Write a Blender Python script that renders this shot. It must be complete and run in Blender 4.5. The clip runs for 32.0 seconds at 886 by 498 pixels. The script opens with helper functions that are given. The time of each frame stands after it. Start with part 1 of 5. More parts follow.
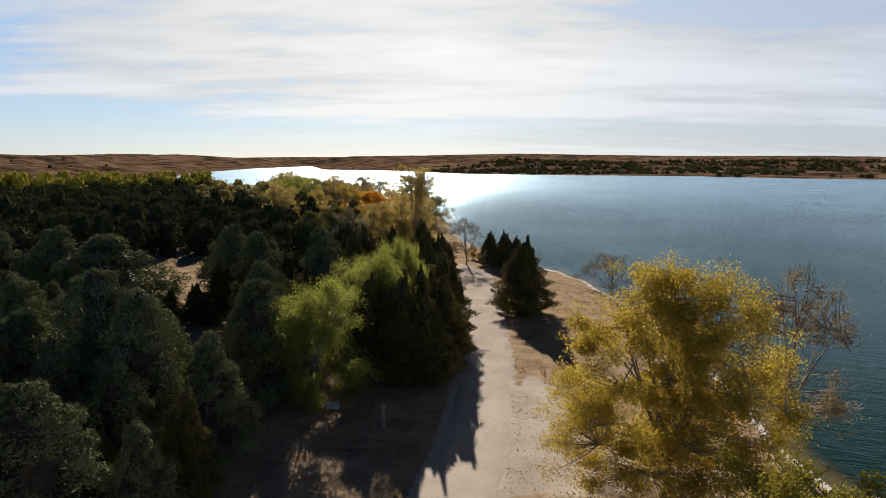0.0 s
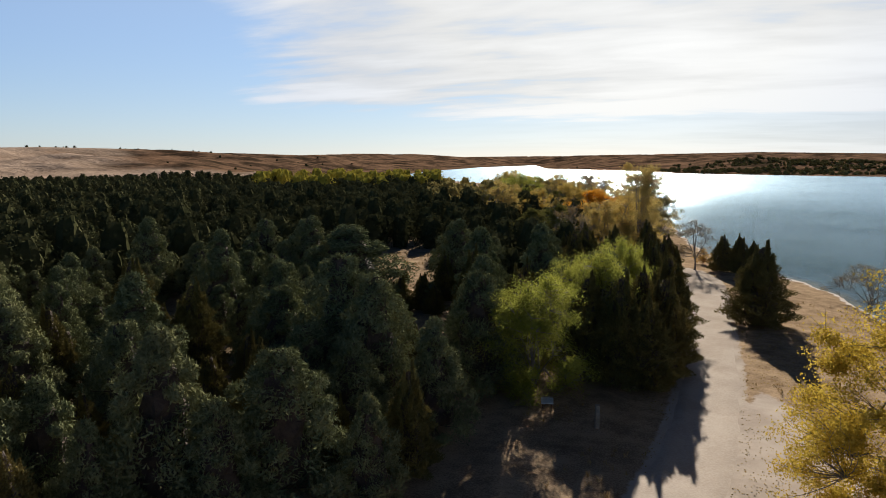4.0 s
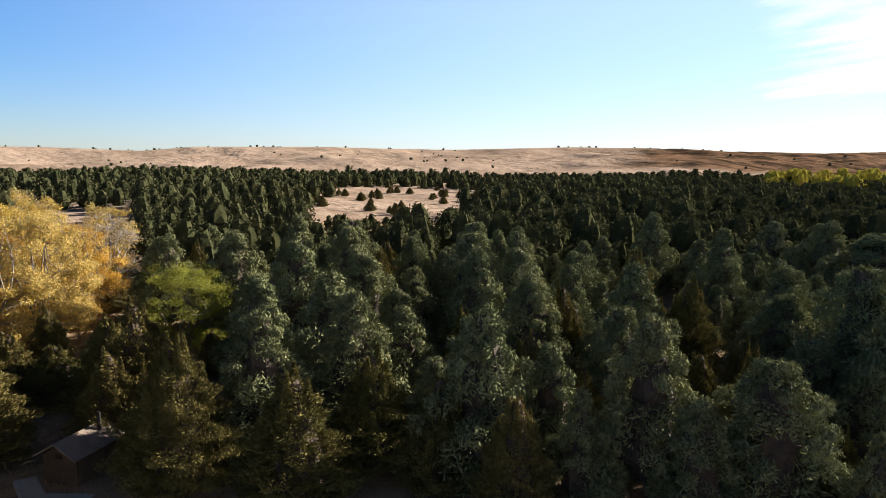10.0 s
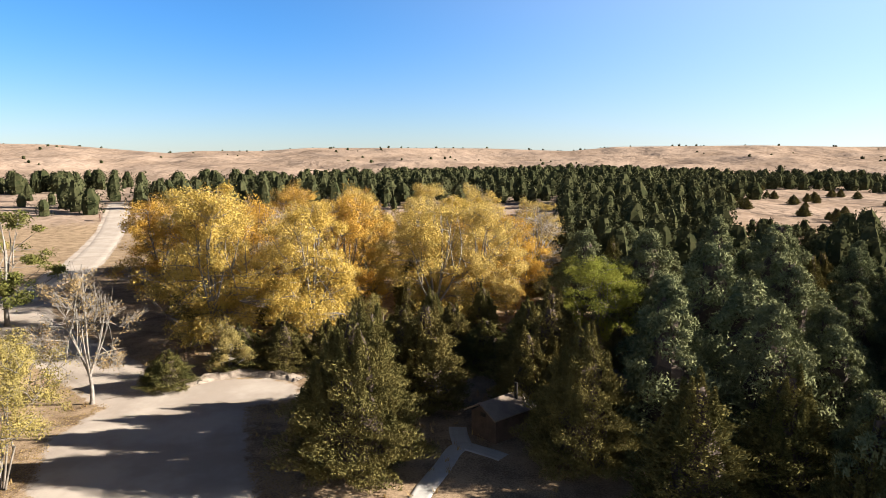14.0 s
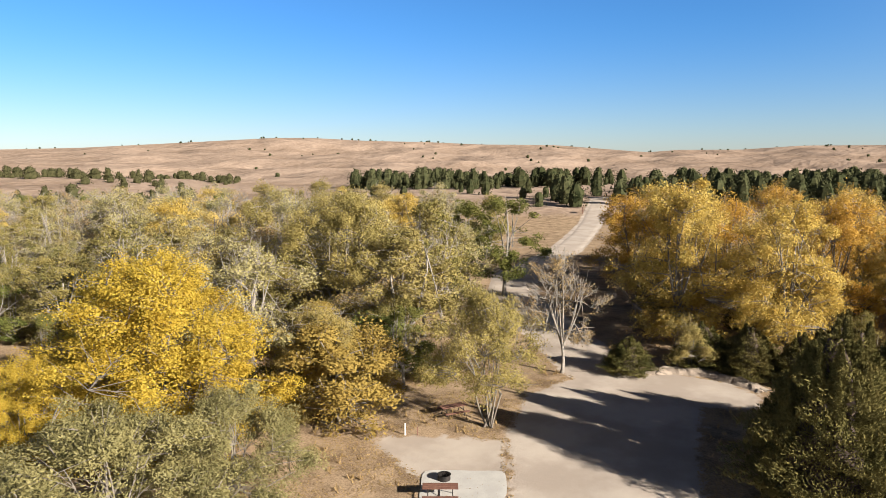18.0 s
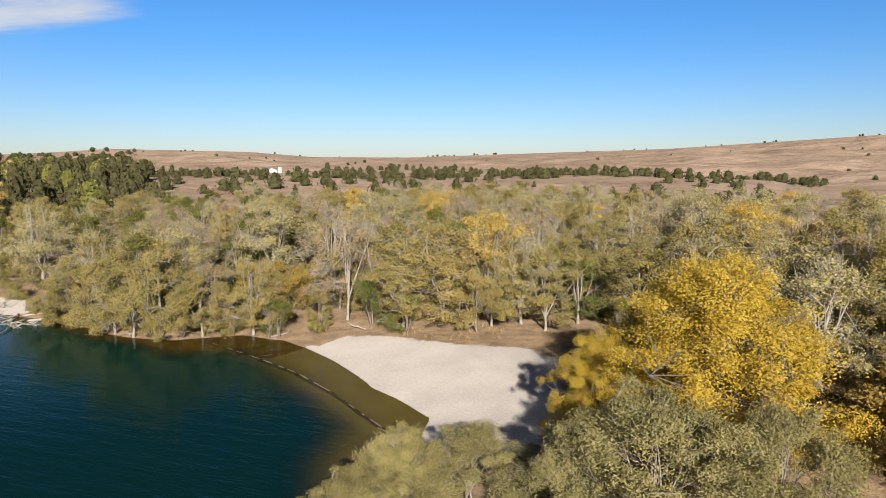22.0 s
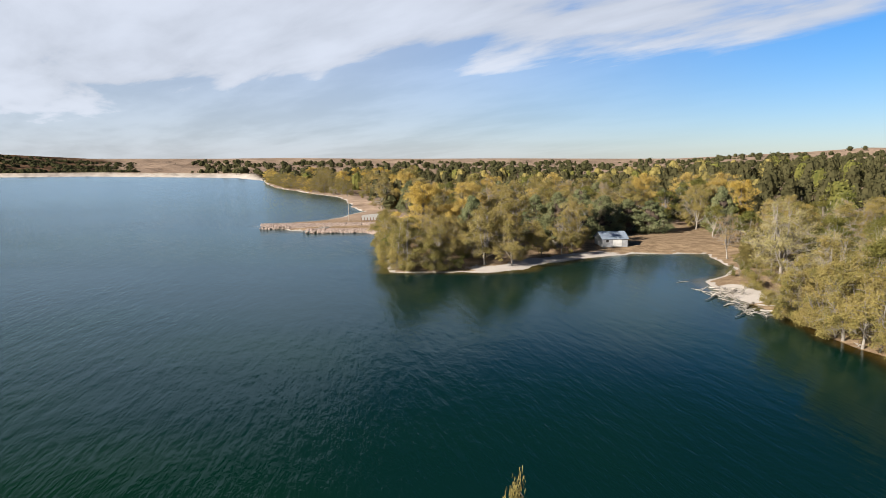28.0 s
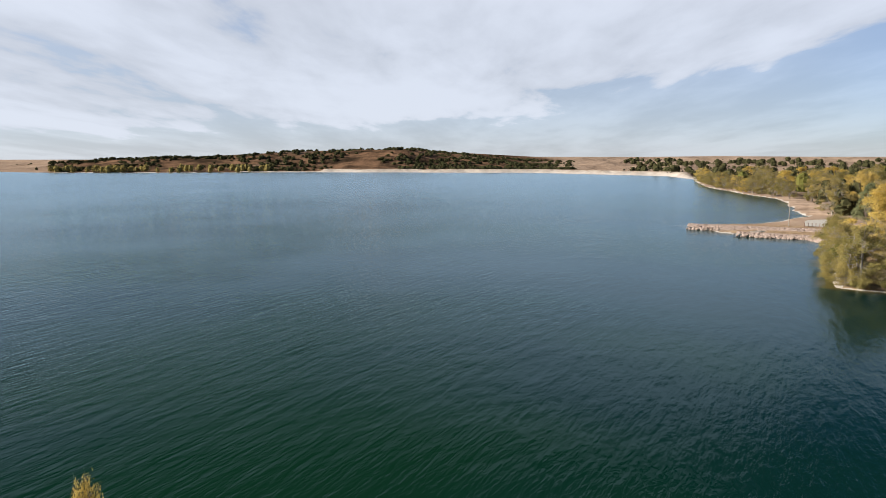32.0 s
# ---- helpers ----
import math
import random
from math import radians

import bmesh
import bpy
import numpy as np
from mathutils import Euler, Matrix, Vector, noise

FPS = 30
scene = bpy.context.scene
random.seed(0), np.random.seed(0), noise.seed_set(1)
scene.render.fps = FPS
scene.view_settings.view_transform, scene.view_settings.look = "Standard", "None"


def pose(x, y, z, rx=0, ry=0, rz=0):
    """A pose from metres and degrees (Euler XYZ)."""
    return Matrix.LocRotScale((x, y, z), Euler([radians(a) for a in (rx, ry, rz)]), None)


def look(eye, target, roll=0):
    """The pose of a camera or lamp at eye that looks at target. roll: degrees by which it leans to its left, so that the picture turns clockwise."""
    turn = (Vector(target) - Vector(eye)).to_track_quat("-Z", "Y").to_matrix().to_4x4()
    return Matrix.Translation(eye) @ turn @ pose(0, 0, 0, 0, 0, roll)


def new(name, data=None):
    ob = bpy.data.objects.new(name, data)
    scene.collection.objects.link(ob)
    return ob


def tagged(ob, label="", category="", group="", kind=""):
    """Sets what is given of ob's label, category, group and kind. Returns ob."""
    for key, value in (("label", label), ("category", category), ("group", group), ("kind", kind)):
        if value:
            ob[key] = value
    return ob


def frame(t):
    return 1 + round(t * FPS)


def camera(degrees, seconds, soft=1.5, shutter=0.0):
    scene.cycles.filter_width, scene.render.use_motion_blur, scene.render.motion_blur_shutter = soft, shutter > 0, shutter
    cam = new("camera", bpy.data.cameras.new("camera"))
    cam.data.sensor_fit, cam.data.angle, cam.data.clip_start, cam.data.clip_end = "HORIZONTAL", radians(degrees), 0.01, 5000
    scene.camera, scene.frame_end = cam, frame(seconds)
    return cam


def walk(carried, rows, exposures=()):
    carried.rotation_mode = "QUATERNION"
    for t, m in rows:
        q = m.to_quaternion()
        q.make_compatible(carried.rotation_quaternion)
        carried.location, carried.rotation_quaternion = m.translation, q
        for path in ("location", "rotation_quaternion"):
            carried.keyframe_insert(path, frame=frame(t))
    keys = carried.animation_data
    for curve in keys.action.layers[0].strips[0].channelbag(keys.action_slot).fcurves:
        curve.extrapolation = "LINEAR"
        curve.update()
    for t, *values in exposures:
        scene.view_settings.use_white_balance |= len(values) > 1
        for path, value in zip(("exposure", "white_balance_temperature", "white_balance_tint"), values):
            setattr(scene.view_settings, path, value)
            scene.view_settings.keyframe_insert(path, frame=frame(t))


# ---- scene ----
# ---- camera ----
EYE = (0.0, 0.0, 21.0)
POSES = [
    (0.0, -0.35, 0.29, 21.77, -7.46, 0.02, 1.06), (0.5, -0.35, 0.29, 21.80, -7.44, 0.04, 2.82), (1.0, -0.34, 0.31, 21.83, -7.43, 0.06, 4.87),
    (1.5, -0.33, 0.30, 21.80, -7.44, 0.06, 7.11), (2.0, -0.34, 0.27, 21.77, -7.45, 0.06, 9.57), (2.5, -0.34, 0.24, 21.72, -7.45, 0.05, 12.12),
    (3.0, -0.35, 0.18, 21.64, -7.47, 0.04, 14.49), (3.5, -0.34, 0.13, 21.57, -7.50, 0.03, 17.00), (5.5, -0.39, -0.03, 21.44, -7.47, 0.07, 28.42),
    (6.0, -0.41, -0.05, 21.44, -7.46, 0.07, 31.28), (6.5, -0.38, -0.05, 21.44, -7.47, 0.08, 34.27), (7.0, -0.36, -0.04, 21.41, -7.47, 0.08, 37.47),
    (7.5, -0.34, -0.05, 21.35, -7.50, 0.06, 40.87), (8.0, -0.34, -0.05, 21.28, -7.53, 0.03, 44.40), (8.5, -0.37, -0.00, 21.26, -7.52, -0.00, 48.32),
    (9.0, -0.41, 0.03, 21.30, -7.55, -0.03, 52.43), (9.5, -0.40, 0.03, 21.33, -7.58, -0.05, 56.34), (10.0, -0.41, -0.01, 21.35, -7.61, -0.03, 60.67),
    (10.5, -0.41, -0.04, 21.33, -7.65, -0.01, 65.14), (11.0, -0.39, -0.06, 21.35, -7.68, 0.01, 69.44), (11.5, -0.39, -0.09, 21.38, -7.71, 0.02, 73.91),
    (12.0, -0.39, -0.12, 21.39, -7.73, 0.03, 78.54), (12.5, -0.39, -0.13, 21.37, -7.73, 0.02, 82.91), (13.0, -0.36, -0.13, 21.35, -7.71, 0.04, 87.05),
    (13.5, -0.31, -0.09, 21.30, -7.67, 0.07, 91.10), (15.5, -0.09, -0.10, 20.98, -7.52, 0.04, 106.53), (16.0, -0.09, -0.07, 20.91, -7.51, 0.02, 110.77),
    (16.5, -0.08, -0.10, 20.88, -7.53, 0.03, 115.25), (17.0, -0.06, -0.09, 20.82, -7.57, 0.04, 121.21), (17.5, -0.02, -0.06, 20.80, -7.59, 0.04, 127.72),
    (18.0, 0.00, -0.00, 20.80, -7.65, 0.05, 133.63), (18.5, 0.00, 0.01, 20.83, -7.67, 0.03, 139.87), (19.0, 0.01, 0.03, 20.84, -7.71, 0.03, 145.82),
    (19.5, -0.01, 0.06, 20.89, -7.73, 0.04, 151.75), (20.0, -0.04, 0.08, 20.92, -7.73, 0.03, 157.60), (20.5, -0.07, 0.07, 20.96, -7.72, 0.06, 163.37),
    (21.0, -0.07, 0.09, 21.01, -7.71, 0.05, 169.26), (21.5, -0.08, 0.10, 20.97, -7.64, 0.05, 174.51), (22.0, -0.01, 0.09, 21.00, -7.59, 0.05, 179.82),
    (22.5, -0.03, 0.11, 21.02, -7.56, 0.04, 185.06), (23.0, -0.02, 0.12, 21.03, -7.57, 0.03, 190.26), (23.5, -0.01, 0.14, 21.05, -7.57, 0.01, 195.26),
    (24.0, -0.03, 0.15, 21.05, -7.56, 0.00, 200.30), (24.5, -0.04, 0.10, 21.04, -7.56, 0.01, 205.39), (25.0, -0.09, 0.03, 21.00, -7.54, 0.02, 210.34),
    (25.5, -0.12, 0.04, 21.00, -7.54, 0.02, 215.56), (27.5, -0.27, -0.03, 20.97, -7.59, 0.01, 233.49), (28.0, -0.31, -0.03, 20.97, -7.61, 0.01, 237.79),
    (28.5, -0.34, -0.00, 20.97, -7.62, 0.02, 241.63), (29.0, -0.35, 0.01, 20.97, -7.62, 0.02, 245.63), (29.5, -0.35, 0.03, 20.96, -7.64, 0.02, 249.82),
    (30.0, -0.34, 0.04, 20.96, -7.65, 0.02, 254.22), (30.5, -0.34, 0.05, 20.96, -7.66, 0.01, 258.70), (31.0, -0.36, 0.04, 20.95, -7.69, 0.01, 263.01),
    (31.5, -0.36, 0.03, 20.94, -7.74, 0.01, 267.86), (32.0, -0.37, 0.02, 20.94, -7.76, 0.01, 272.93),
]
cam = camera(66.5, 32.0, soft=0.7)
walk(cam, [(t, pose(x, y, z, 90 + pitch, roll, yaw)) for t, x, y, z, pitch, roll, yaw in POSES], exposures=((0.0, 0.95), (3.0, 0.98), (6.0, 1.13), (9.0, 1.56), (11.0, 1.76), (13.0, 1.83), (16.0, 1.76), (18.0, 1.48), (19.0, 1.21), (21.0, 1.13), (25.0, 1.13), (32.0, 1.13)))

# ---- world and sun ----
SUN_AZ, SUN_EL = 5.5, 22.5          # degrees left of the first view, degrees up
sun_way = Vector((-math.sin(radians(SUN_AZ)) * math.cos(radians(SUN_EL)), math.cos(radians(SUN_AZ)) * math.cos(radians(SUN_EL)), math.sin(radians(SUN_EL))))


class Net:
    """Short hand for a node tree."""

    def __init__(self, tree):
        self.tree, self.nodes, self.links = tree, tree.nodes, tree.links
        self.nodes.clear()

    def put(self, kind, sockets=None, **props):
        n = self.nodes.new(kind)
        for k, v in props.items():
            setattr(n, k, v)
        for k, v in (sockets or {}).items():
            if isinstance(v, bpy.types.NodeSocket):
                self.links.new(v, n.inputs[k])
            else:
                n.inputs[k].default_value = v
        return n

    def math(self, op, a, b=0.0, clamp=False):
        return self.put("ShaderNodeMath", {0: a, 1: b}, operation=op, use_clamp=clamp).outputs[0]

    def vmath(self, op, a, b=(0, 0, 0)):
        n = self.put("ShaderNodeVectorMath", {0: a, 1: b}, operation=op)
        return n.outputs["Value"] if op in ("DOT_PRODUCT", "LENGTH") else n.outputs[0]

    def mix(self, fac, a, b, how="MIX"):
        return self.put("ShaderNodeMix", {0: fac, 6: a, 7: b}, data_type="RGBA", blend_type=how).outputs[2]

    def step(self, v, lo, hi, a=0.0, b=1.0):
        return self.put("ShaderNodeMapRange", {0: v, 1: lo, 2: hi, 3: a, 4: b}, interpolation_type="SMOOTHSTEP").outputs[0]

    def noise(self, vec, scale, detail=4.0, rough=0.55, warp=0.0):
        return self.put("ShaderNodeTexNoise", {"Vector": vec, "Scale": scale, "Detail": detail, "Roughness": rough, "Distortion": warp}).outputs[0]


def rgb(r, g, b):
    return (r, g, b, 1.0)


world = bpy.data.worlds.new("sky")
scene.world = world
world.use_nodes = True
w = Net(world.node_tree)
sky = w.put("ShaderNodeTexSky", sky_type="NISHITA", sun_disc=False, sun_elevation=radians(SUN_EL), sun_rotation=radians(-SUN_AZ), altitude=900.0, air_density=1.0, dust_density=0.4, ozone_density=3.0)
way = w.vmath("NORMALIZE", w.put("ShaderNodeTexCoord").outputs["Generated"])
sep = w.put("ShaderNodeSeparateXYZ", {0: way})
up = w.math("MAXIMUM", sep.outputs[2], 0.0)
lift = w.math("ADD", up, 0.10)
flat = w.put("ShaderNodeCombineXYZ", {0: w.math("DIVIDE", sep.outputs[0], lift), 1: w.math("DIVIDE", sep.outputs[1], lift), 2: 0.0})
# the cloud bank lies over the lake's half of the sky
side = w.vmath("DOT_PRODUCT", w.vmath("NORMALIZE", w.put("ShaderNodeCombineXYZ", {0: sep.outputs[0], 1: sep.outputs[1], 2: 0.0}).outputs[0]), (math.sin(radians(62)), math.cos(radians(62)), 0))
turned = w.put("ShaderNodeMapping", {"Vector": flat.outputs[0], "Rotation": (0, 0, radians(-24)), "Scale": (0.46, 1.1, 1.0)}).outputs[0]
big = w.noise(turned, 0.55, 6.0, 0.5, 0.2)
fine = w.noise(turned, 2.4, 7.0, 0.55, 0.2)
puff = w.math("ADD", w.math("MULTIPLY", big, 0.66), w.math("MULTIPLY", fine, 0.34))
bank = w.math("ADD", puff, w.step(side, -0.42, 0.04, -0.36, 0.11))
# its lower edge lies higher towards its ends
toward = w.vmath("DOT_PRODUCT", way, (-math.sin(radians(28)), math.cos(radians(28)), 0))
rim = w.math("SUBTRACT", up, w.math("SUBTRACT", w.step(side, 0.45, 1.0, 0.108, 0.035), w.math("MULTIPLY", toward, 0.036)))
bank = w.math("ADD", bank, w.step(rim, -0.09, 0.045, -0.34, 0.03))
# the bank is cut off overhead, out of view, to weaken the fill light
bank = w.math("ADD", bank, w.step(up, 0.32, 0.52, 0.0, -0.60))
# of it only an unseen tongue is kept, to brighten the lake's reflections there
bank = w.math("ADD", bank, w.math("MULTIPLY", w.step(up, 0.22, 0.36), w.step(side, 0.35, 0.85, -0.5, 0.0)))
cover = w.step(bank, 0.46, 0.60)
glow = w.math("POWER", w.math("MAXIMUM", w.vmath("DOT_PRODUCT", way, tuple(sun_way)), 0.0), 9.0)
shade = w.step(w.math("ADD", w.math("MULTIPLY", big, 0.7), w.math("MULTIPLY", fine, 0.3)), 0.38, 0.60, 0.84, 1.10)
bright = w.math("MULTIPLY", w.math("ADD", w.math("MULTIPLY", glow, 0.46), 0.97), shade)
cloud = w.put("ShaderNodeVectorMath", {0: w.mix(w.math("MULTIPLY", glow, 1.6, True), rgb(0.90, 0.96, 1.09), rgb(1.0, 0.99, 0.96)), 3: bright}, operation="SCALE").outputs[0]
# overhead, out of view, the air is dimmed to deepen shadows on the ground
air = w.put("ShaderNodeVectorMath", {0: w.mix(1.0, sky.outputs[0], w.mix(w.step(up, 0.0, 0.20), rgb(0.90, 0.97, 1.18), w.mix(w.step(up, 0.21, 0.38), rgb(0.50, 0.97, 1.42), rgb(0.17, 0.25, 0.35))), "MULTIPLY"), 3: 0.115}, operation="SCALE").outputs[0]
# the air whitens towards the sun
air = w.mix(w.math("MULTIPLY", w.step(w.vmath("DOT_PRODUCT", way, tuple(sun_way)), -0.2, 1.0, 0.0, 0.52), w.step(up, 0.36, 0.20)), air, rgb(0.89, 0.98, 1.06))
veil = w.math("MULTIPLY", w.step(side, -0.05, 0.75), w.step(up, 0.30, 0.16, 0.0, 0.62))
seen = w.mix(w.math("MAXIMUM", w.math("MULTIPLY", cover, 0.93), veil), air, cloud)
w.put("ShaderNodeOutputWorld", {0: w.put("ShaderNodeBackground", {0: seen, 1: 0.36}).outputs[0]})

lamp = bpy.data.lights.new("sun", "SUN")
lamp.energy, lamp.angle, lamp.color = 5.2, radians(0.6), (1.0, 0.91, 0.79)
sun = new("sun", lamp)
sun.matrix_world = look(tuple(sun_way * 100), (0, 0, 0))

# ---- materials ----


def material(name):
    m = bpy.data.materials.new(name)
    m.use_nodes = True
    return m, Net(m.node_tree)


def finish(n, shader):
    n.put("ShaderNodeOutputMaterial", {0: shader})


def plain(name, a, b, rough=0.8, scale=3.0, metal=0.0, bump=0.3, fine=30.0, gloss=0.4):
    """Two tones mixed by coarse and fine noise, with some relief."""
    m, n = material(name)
    at = n.put("ShaderNodeTexCoord").outputs["Object"]
    tone = n.math("ADD", n.math("MULTIPLY", n.noise(at, scale), 0.6), n.math("MULTIPLY", n.noise(at, fine), 0.4))
    col = n.mix(n.step(tone, 0.35, 0.65), rgb(*a), rgb(*b))
    bp = n.put("ShaderNodeBump", {"Strength": bump, "Distance": 0.02, "Height": n.noise(at, fine)}).outputs[0]
    finish(n, n.put("ShaderNodeBsdfPrincipled", {"Base Color": col, "Roughness": rough, "Metallic": metal, "Specular IOR Level": gloss, "Normal": bp}).outputs[0])
    return m


def foliage(name, a, b, c, glow=0.20, odd=0.5, gloss=0.0):
    """Leaves or needles: tones a to b leaf by leaf, tinted towards c tree by tree; light passes through."""
    m, n = material(name)
    leaf = n.put("ShaderNodeNewGeometry").outputs["Random Per Island"]
    tree = n.put("ShaderNodeObjectInfo").outputs["Random"]
    at = n.put("ShaderNodeTexCoord").outputs["Object"]
    patch = n.step(n.noise(at, 0.5, 2.0), 0.35, 0.65)
    col = n.mix(n.math("ADD", n.math("MULTIPLY", leaf, 0.6), n.math("MULTIPLY", patch, 0.4)), rgb(*a), rgb(*b))
    col = n.mix(n.math("MULTIPLY", n.math("ADD", n.math("MULTIPLY", tree, 0.7), n.math("MULTIPLY", patch, 0.3)), odd), col, rgb(*c))
    dif = n.put("ShaderNodeBsdfPrincipled", {"Base Color": col, "Roughness": 0.6, "Specular IOR Level": gloss}).outputs[0] if gloss else n.put("ShaderNodeBsdfDiffuse", {"Color": col}).outputs[0]
    tra = n.put("ShaderNodeBsdfTranslucent", {"Color": col}).outputs[0]
    finish(n, n.put("ShaderNodeMixShader", {0: glow, 1: dif, 2: tra}).outputs[0])
    return m


LEAF = {
    "straw": foliage("straw_gold_leaves", (0.37, 0.245, 0.048), (0.61, 0.465, 0.12), (0.47, 0.37, 0.17), 0.36),
    "gold": foliage("gold_leaves", (0.35, 0.235, 0.028), (0.58, 0.44, 0.078), (0.42, 0.32, 0.06), 0.44),
    "amber": foliage("amber_leaves", (0.39, 0.21, 0.028), (0.60, 0.38, 0.068), (0.47, 0.33, 0.12), 0.38),
    "olive": foliage("olive_leaves", (0.080, 0.080, 0.027), (0.28, 0.238, 0.080), (0.33, 0.255, 0.10), 0.22, 0.8),
    "green": foliage("green_leaves", (0.045, 0.060, 0.017), (0.15, 0.165, 0.047), (0.18, 0.15, 0.045), 0.2, 0.7),
    "willow": foliage("willow_leaves", (0.19, 0.215, 0.035), (0.32, 0.33, 0.07), (0.28, 0.26, 0.06), 0.48),
    "orange": foliage("orange_leaves", (0.50, 0.20, 0.018), (0.60, 0.31, 0.035), (0.50, 0.28, 0.04), 0.5),
    "bare": foliage("last_leaves", (0.27, 0.185, 0.085), (0.37, 0.26, 0.115), (0.30, 0.225, 0.125)),
    "rust": foliage("rust_leaves", (0.22, 0.15, 0.038), (0.31, 0.22, 0.060), (0.26, 0.20, 0.06)),
    "lime": foliage("lime_gold_leaves", (0.235, 0.200, 0.029), (0.353, 0.282, 0.047), (0.247, 0.235, 0.047)),
    "sage": foliage("sage_leaves", (0.080, 0.080, 0.032), (0.27, 0.25, 0.12), (0.31, 0.25, 0.08), 0.22, 0.6, 0.25),
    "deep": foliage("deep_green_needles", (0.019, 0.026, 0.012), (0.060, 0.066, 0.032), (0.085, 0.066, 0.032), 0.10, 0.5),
    "pine": foliage("pine_needles", (0.046, 0.061, 0.031), (0.208, 0.226, 0.116), (0.20, 0.185, 0.09), 0.05, 0.45),
    "cedar": foliage("cedar_sprays", (0.046, 0.050, 0.019), (0.165, 0.150, 0.052), (0.20, 0.145, 0.056), 0.07, 0.5),
    "tawny": foliage("yellowish_olive_leaves", (0.155, 0.13, 0.045), (0.36, 0.30, 0.105), (0.39, 0.30, 0.11), 0.25, 0.6),
    "pale": foliage("pale_yellow_leaves", (0.20, 0.175, 0.070), (0.43, 0.375, 0.165), (0.36, 0.32, 0.17), 0.25, 0.5),
}
BARK = plain("grey_bark", (0.120, 0.102, 0.084), (0.216, 0.192, 0.162), 0.9, 2.0, 0, 0.6, 14.0)
PALE_BARK = plain("pale_bark", (0.162, 0.141, 0.120), (0.276, 0.252, 0.222), 0.9, 2.0, 0, 0.6, 14.0)
# conifer bark; also colours the crown cores that imitate inner shade
BARK_AND_SHADE = plain("bark_and_shade", (0.042, 0.030, 0.024), (0.084, 0.060, 0.045), 0.95, 2.0, 0, 0.6, 14.0)


def earth():
    m, n = material("ground_cover")
    at = n.put("ShaderNodeNewGeometry").outputs["Position"]
    sand = n.put("ShaderNodeAttribute", attribute_name="sand").outputs["Fac"]
    wood = n.put("ShaderNodeAttribute", attribute_name="wood").outputs["Fac"]
    coarse, mid, grain = n.noise(at, 0.012, 5.0), n.noise(at, 0.22, 5.0), n.noise(at, 5.0, 4.0)
    tone = n.math("ADD", n.math("MULTIPLY", coarse, 0.4), n.math("ADD", n.math("MULTIPLY", mid, 0.35), n.math("MULTIPLY", grain, 0.25)))
    grass = n.mix(n.step(tone, 0.36, 0.64), rgb(0.225, 0.163, 0.120), rgb(0.345, 0.263, 0.205))
    leafy = n.math("ADD", n.math("MULTIPLY", n.noise(at, 0.5, 4.0), 0.45), n.math("MULTIPLY", n.noise(at, 7.0, 5.0, 0.7), 0.55))
    litter = n.mix(n.step(leafy, 0.36, 0.62), rgb(0.165, 0.115, 0.074), rgb(0.355, 0.262, 0.172))
    beach = n.mix(n.step(n.math("ADD", n.math("MULTIPLY", mid, 0.5), n.math("MULTIPLY", grain, 0.5)), 0.35, 0.65), rgb(0.43, 0.395, 0.365), rgb(0.53, 0.49, 0.455))
    packed = n.put("ShaderNodeAttribute", attribute_name="packed").outputs["Fac"]
    beach = n.mix(packed, beach, n.mix(n.step(mid, 0.35, 0.65), rgb(0.322, 0.273, 0.231), rgb(0.420, 0.367, 0.315)))
    # brush colour for the headland's growth, and to paint the backlit hills dark
    heath_and_shade = n.put("ShaderNodeAttribute", attribute_name="heath_and_shade").outputs["Fac"]
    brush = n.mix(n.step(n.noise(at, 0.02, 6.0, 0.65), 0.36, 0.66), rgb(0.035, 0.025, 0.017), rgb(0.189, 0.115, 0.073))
    grass = n.mix(n.step(n.math("ADD", heath_and_shade, n.math("MULTIPLY", n.math("SUBTRACT", n.noise(at, 0.008, 5.0, 0.6), 0.5), 0.9)), 0.35, 0.65), grass, brush)
    edge = n.math("MULTIPLY", n.math("SUBTRACT", n.noise(at, 0.9, 5.0, 0.65), 0.5), 0.9)
    col = n.mix(n.step(n.math("ADD", wood, edge), 0.35, 0.65), grass, litter)
    col = n.mix(n.step(n.math("ADD", sand, edge), 0.4, 0.6), col, beach)
    bp = n.put("ShaderNodeBump", {"Strength": n.math("SUBTRACT", 0.6, n.math("MULTIPLY", sand, 0.46)), "Distance": 0.15, "Height": n.noise(at, 2.2, 6.0, 0.65)}).outputs[0]
    bp = n.put("ShaderNodeBump", {"Strength": n.math("SUBTRACT", 0.8, n.math("MULTIPLY", wood, 0.86), True), "Distance": 15.0, "Height": n.noise(at, 0.012, 6.0, 0.6), "Normal": bp}).outputs[0]
    finish(n, n.put("ShaderNodeBsdfDiffuse", {"Color": col, "Roughness": 0.0, "Normal": bp}).outputs[0])
    return m


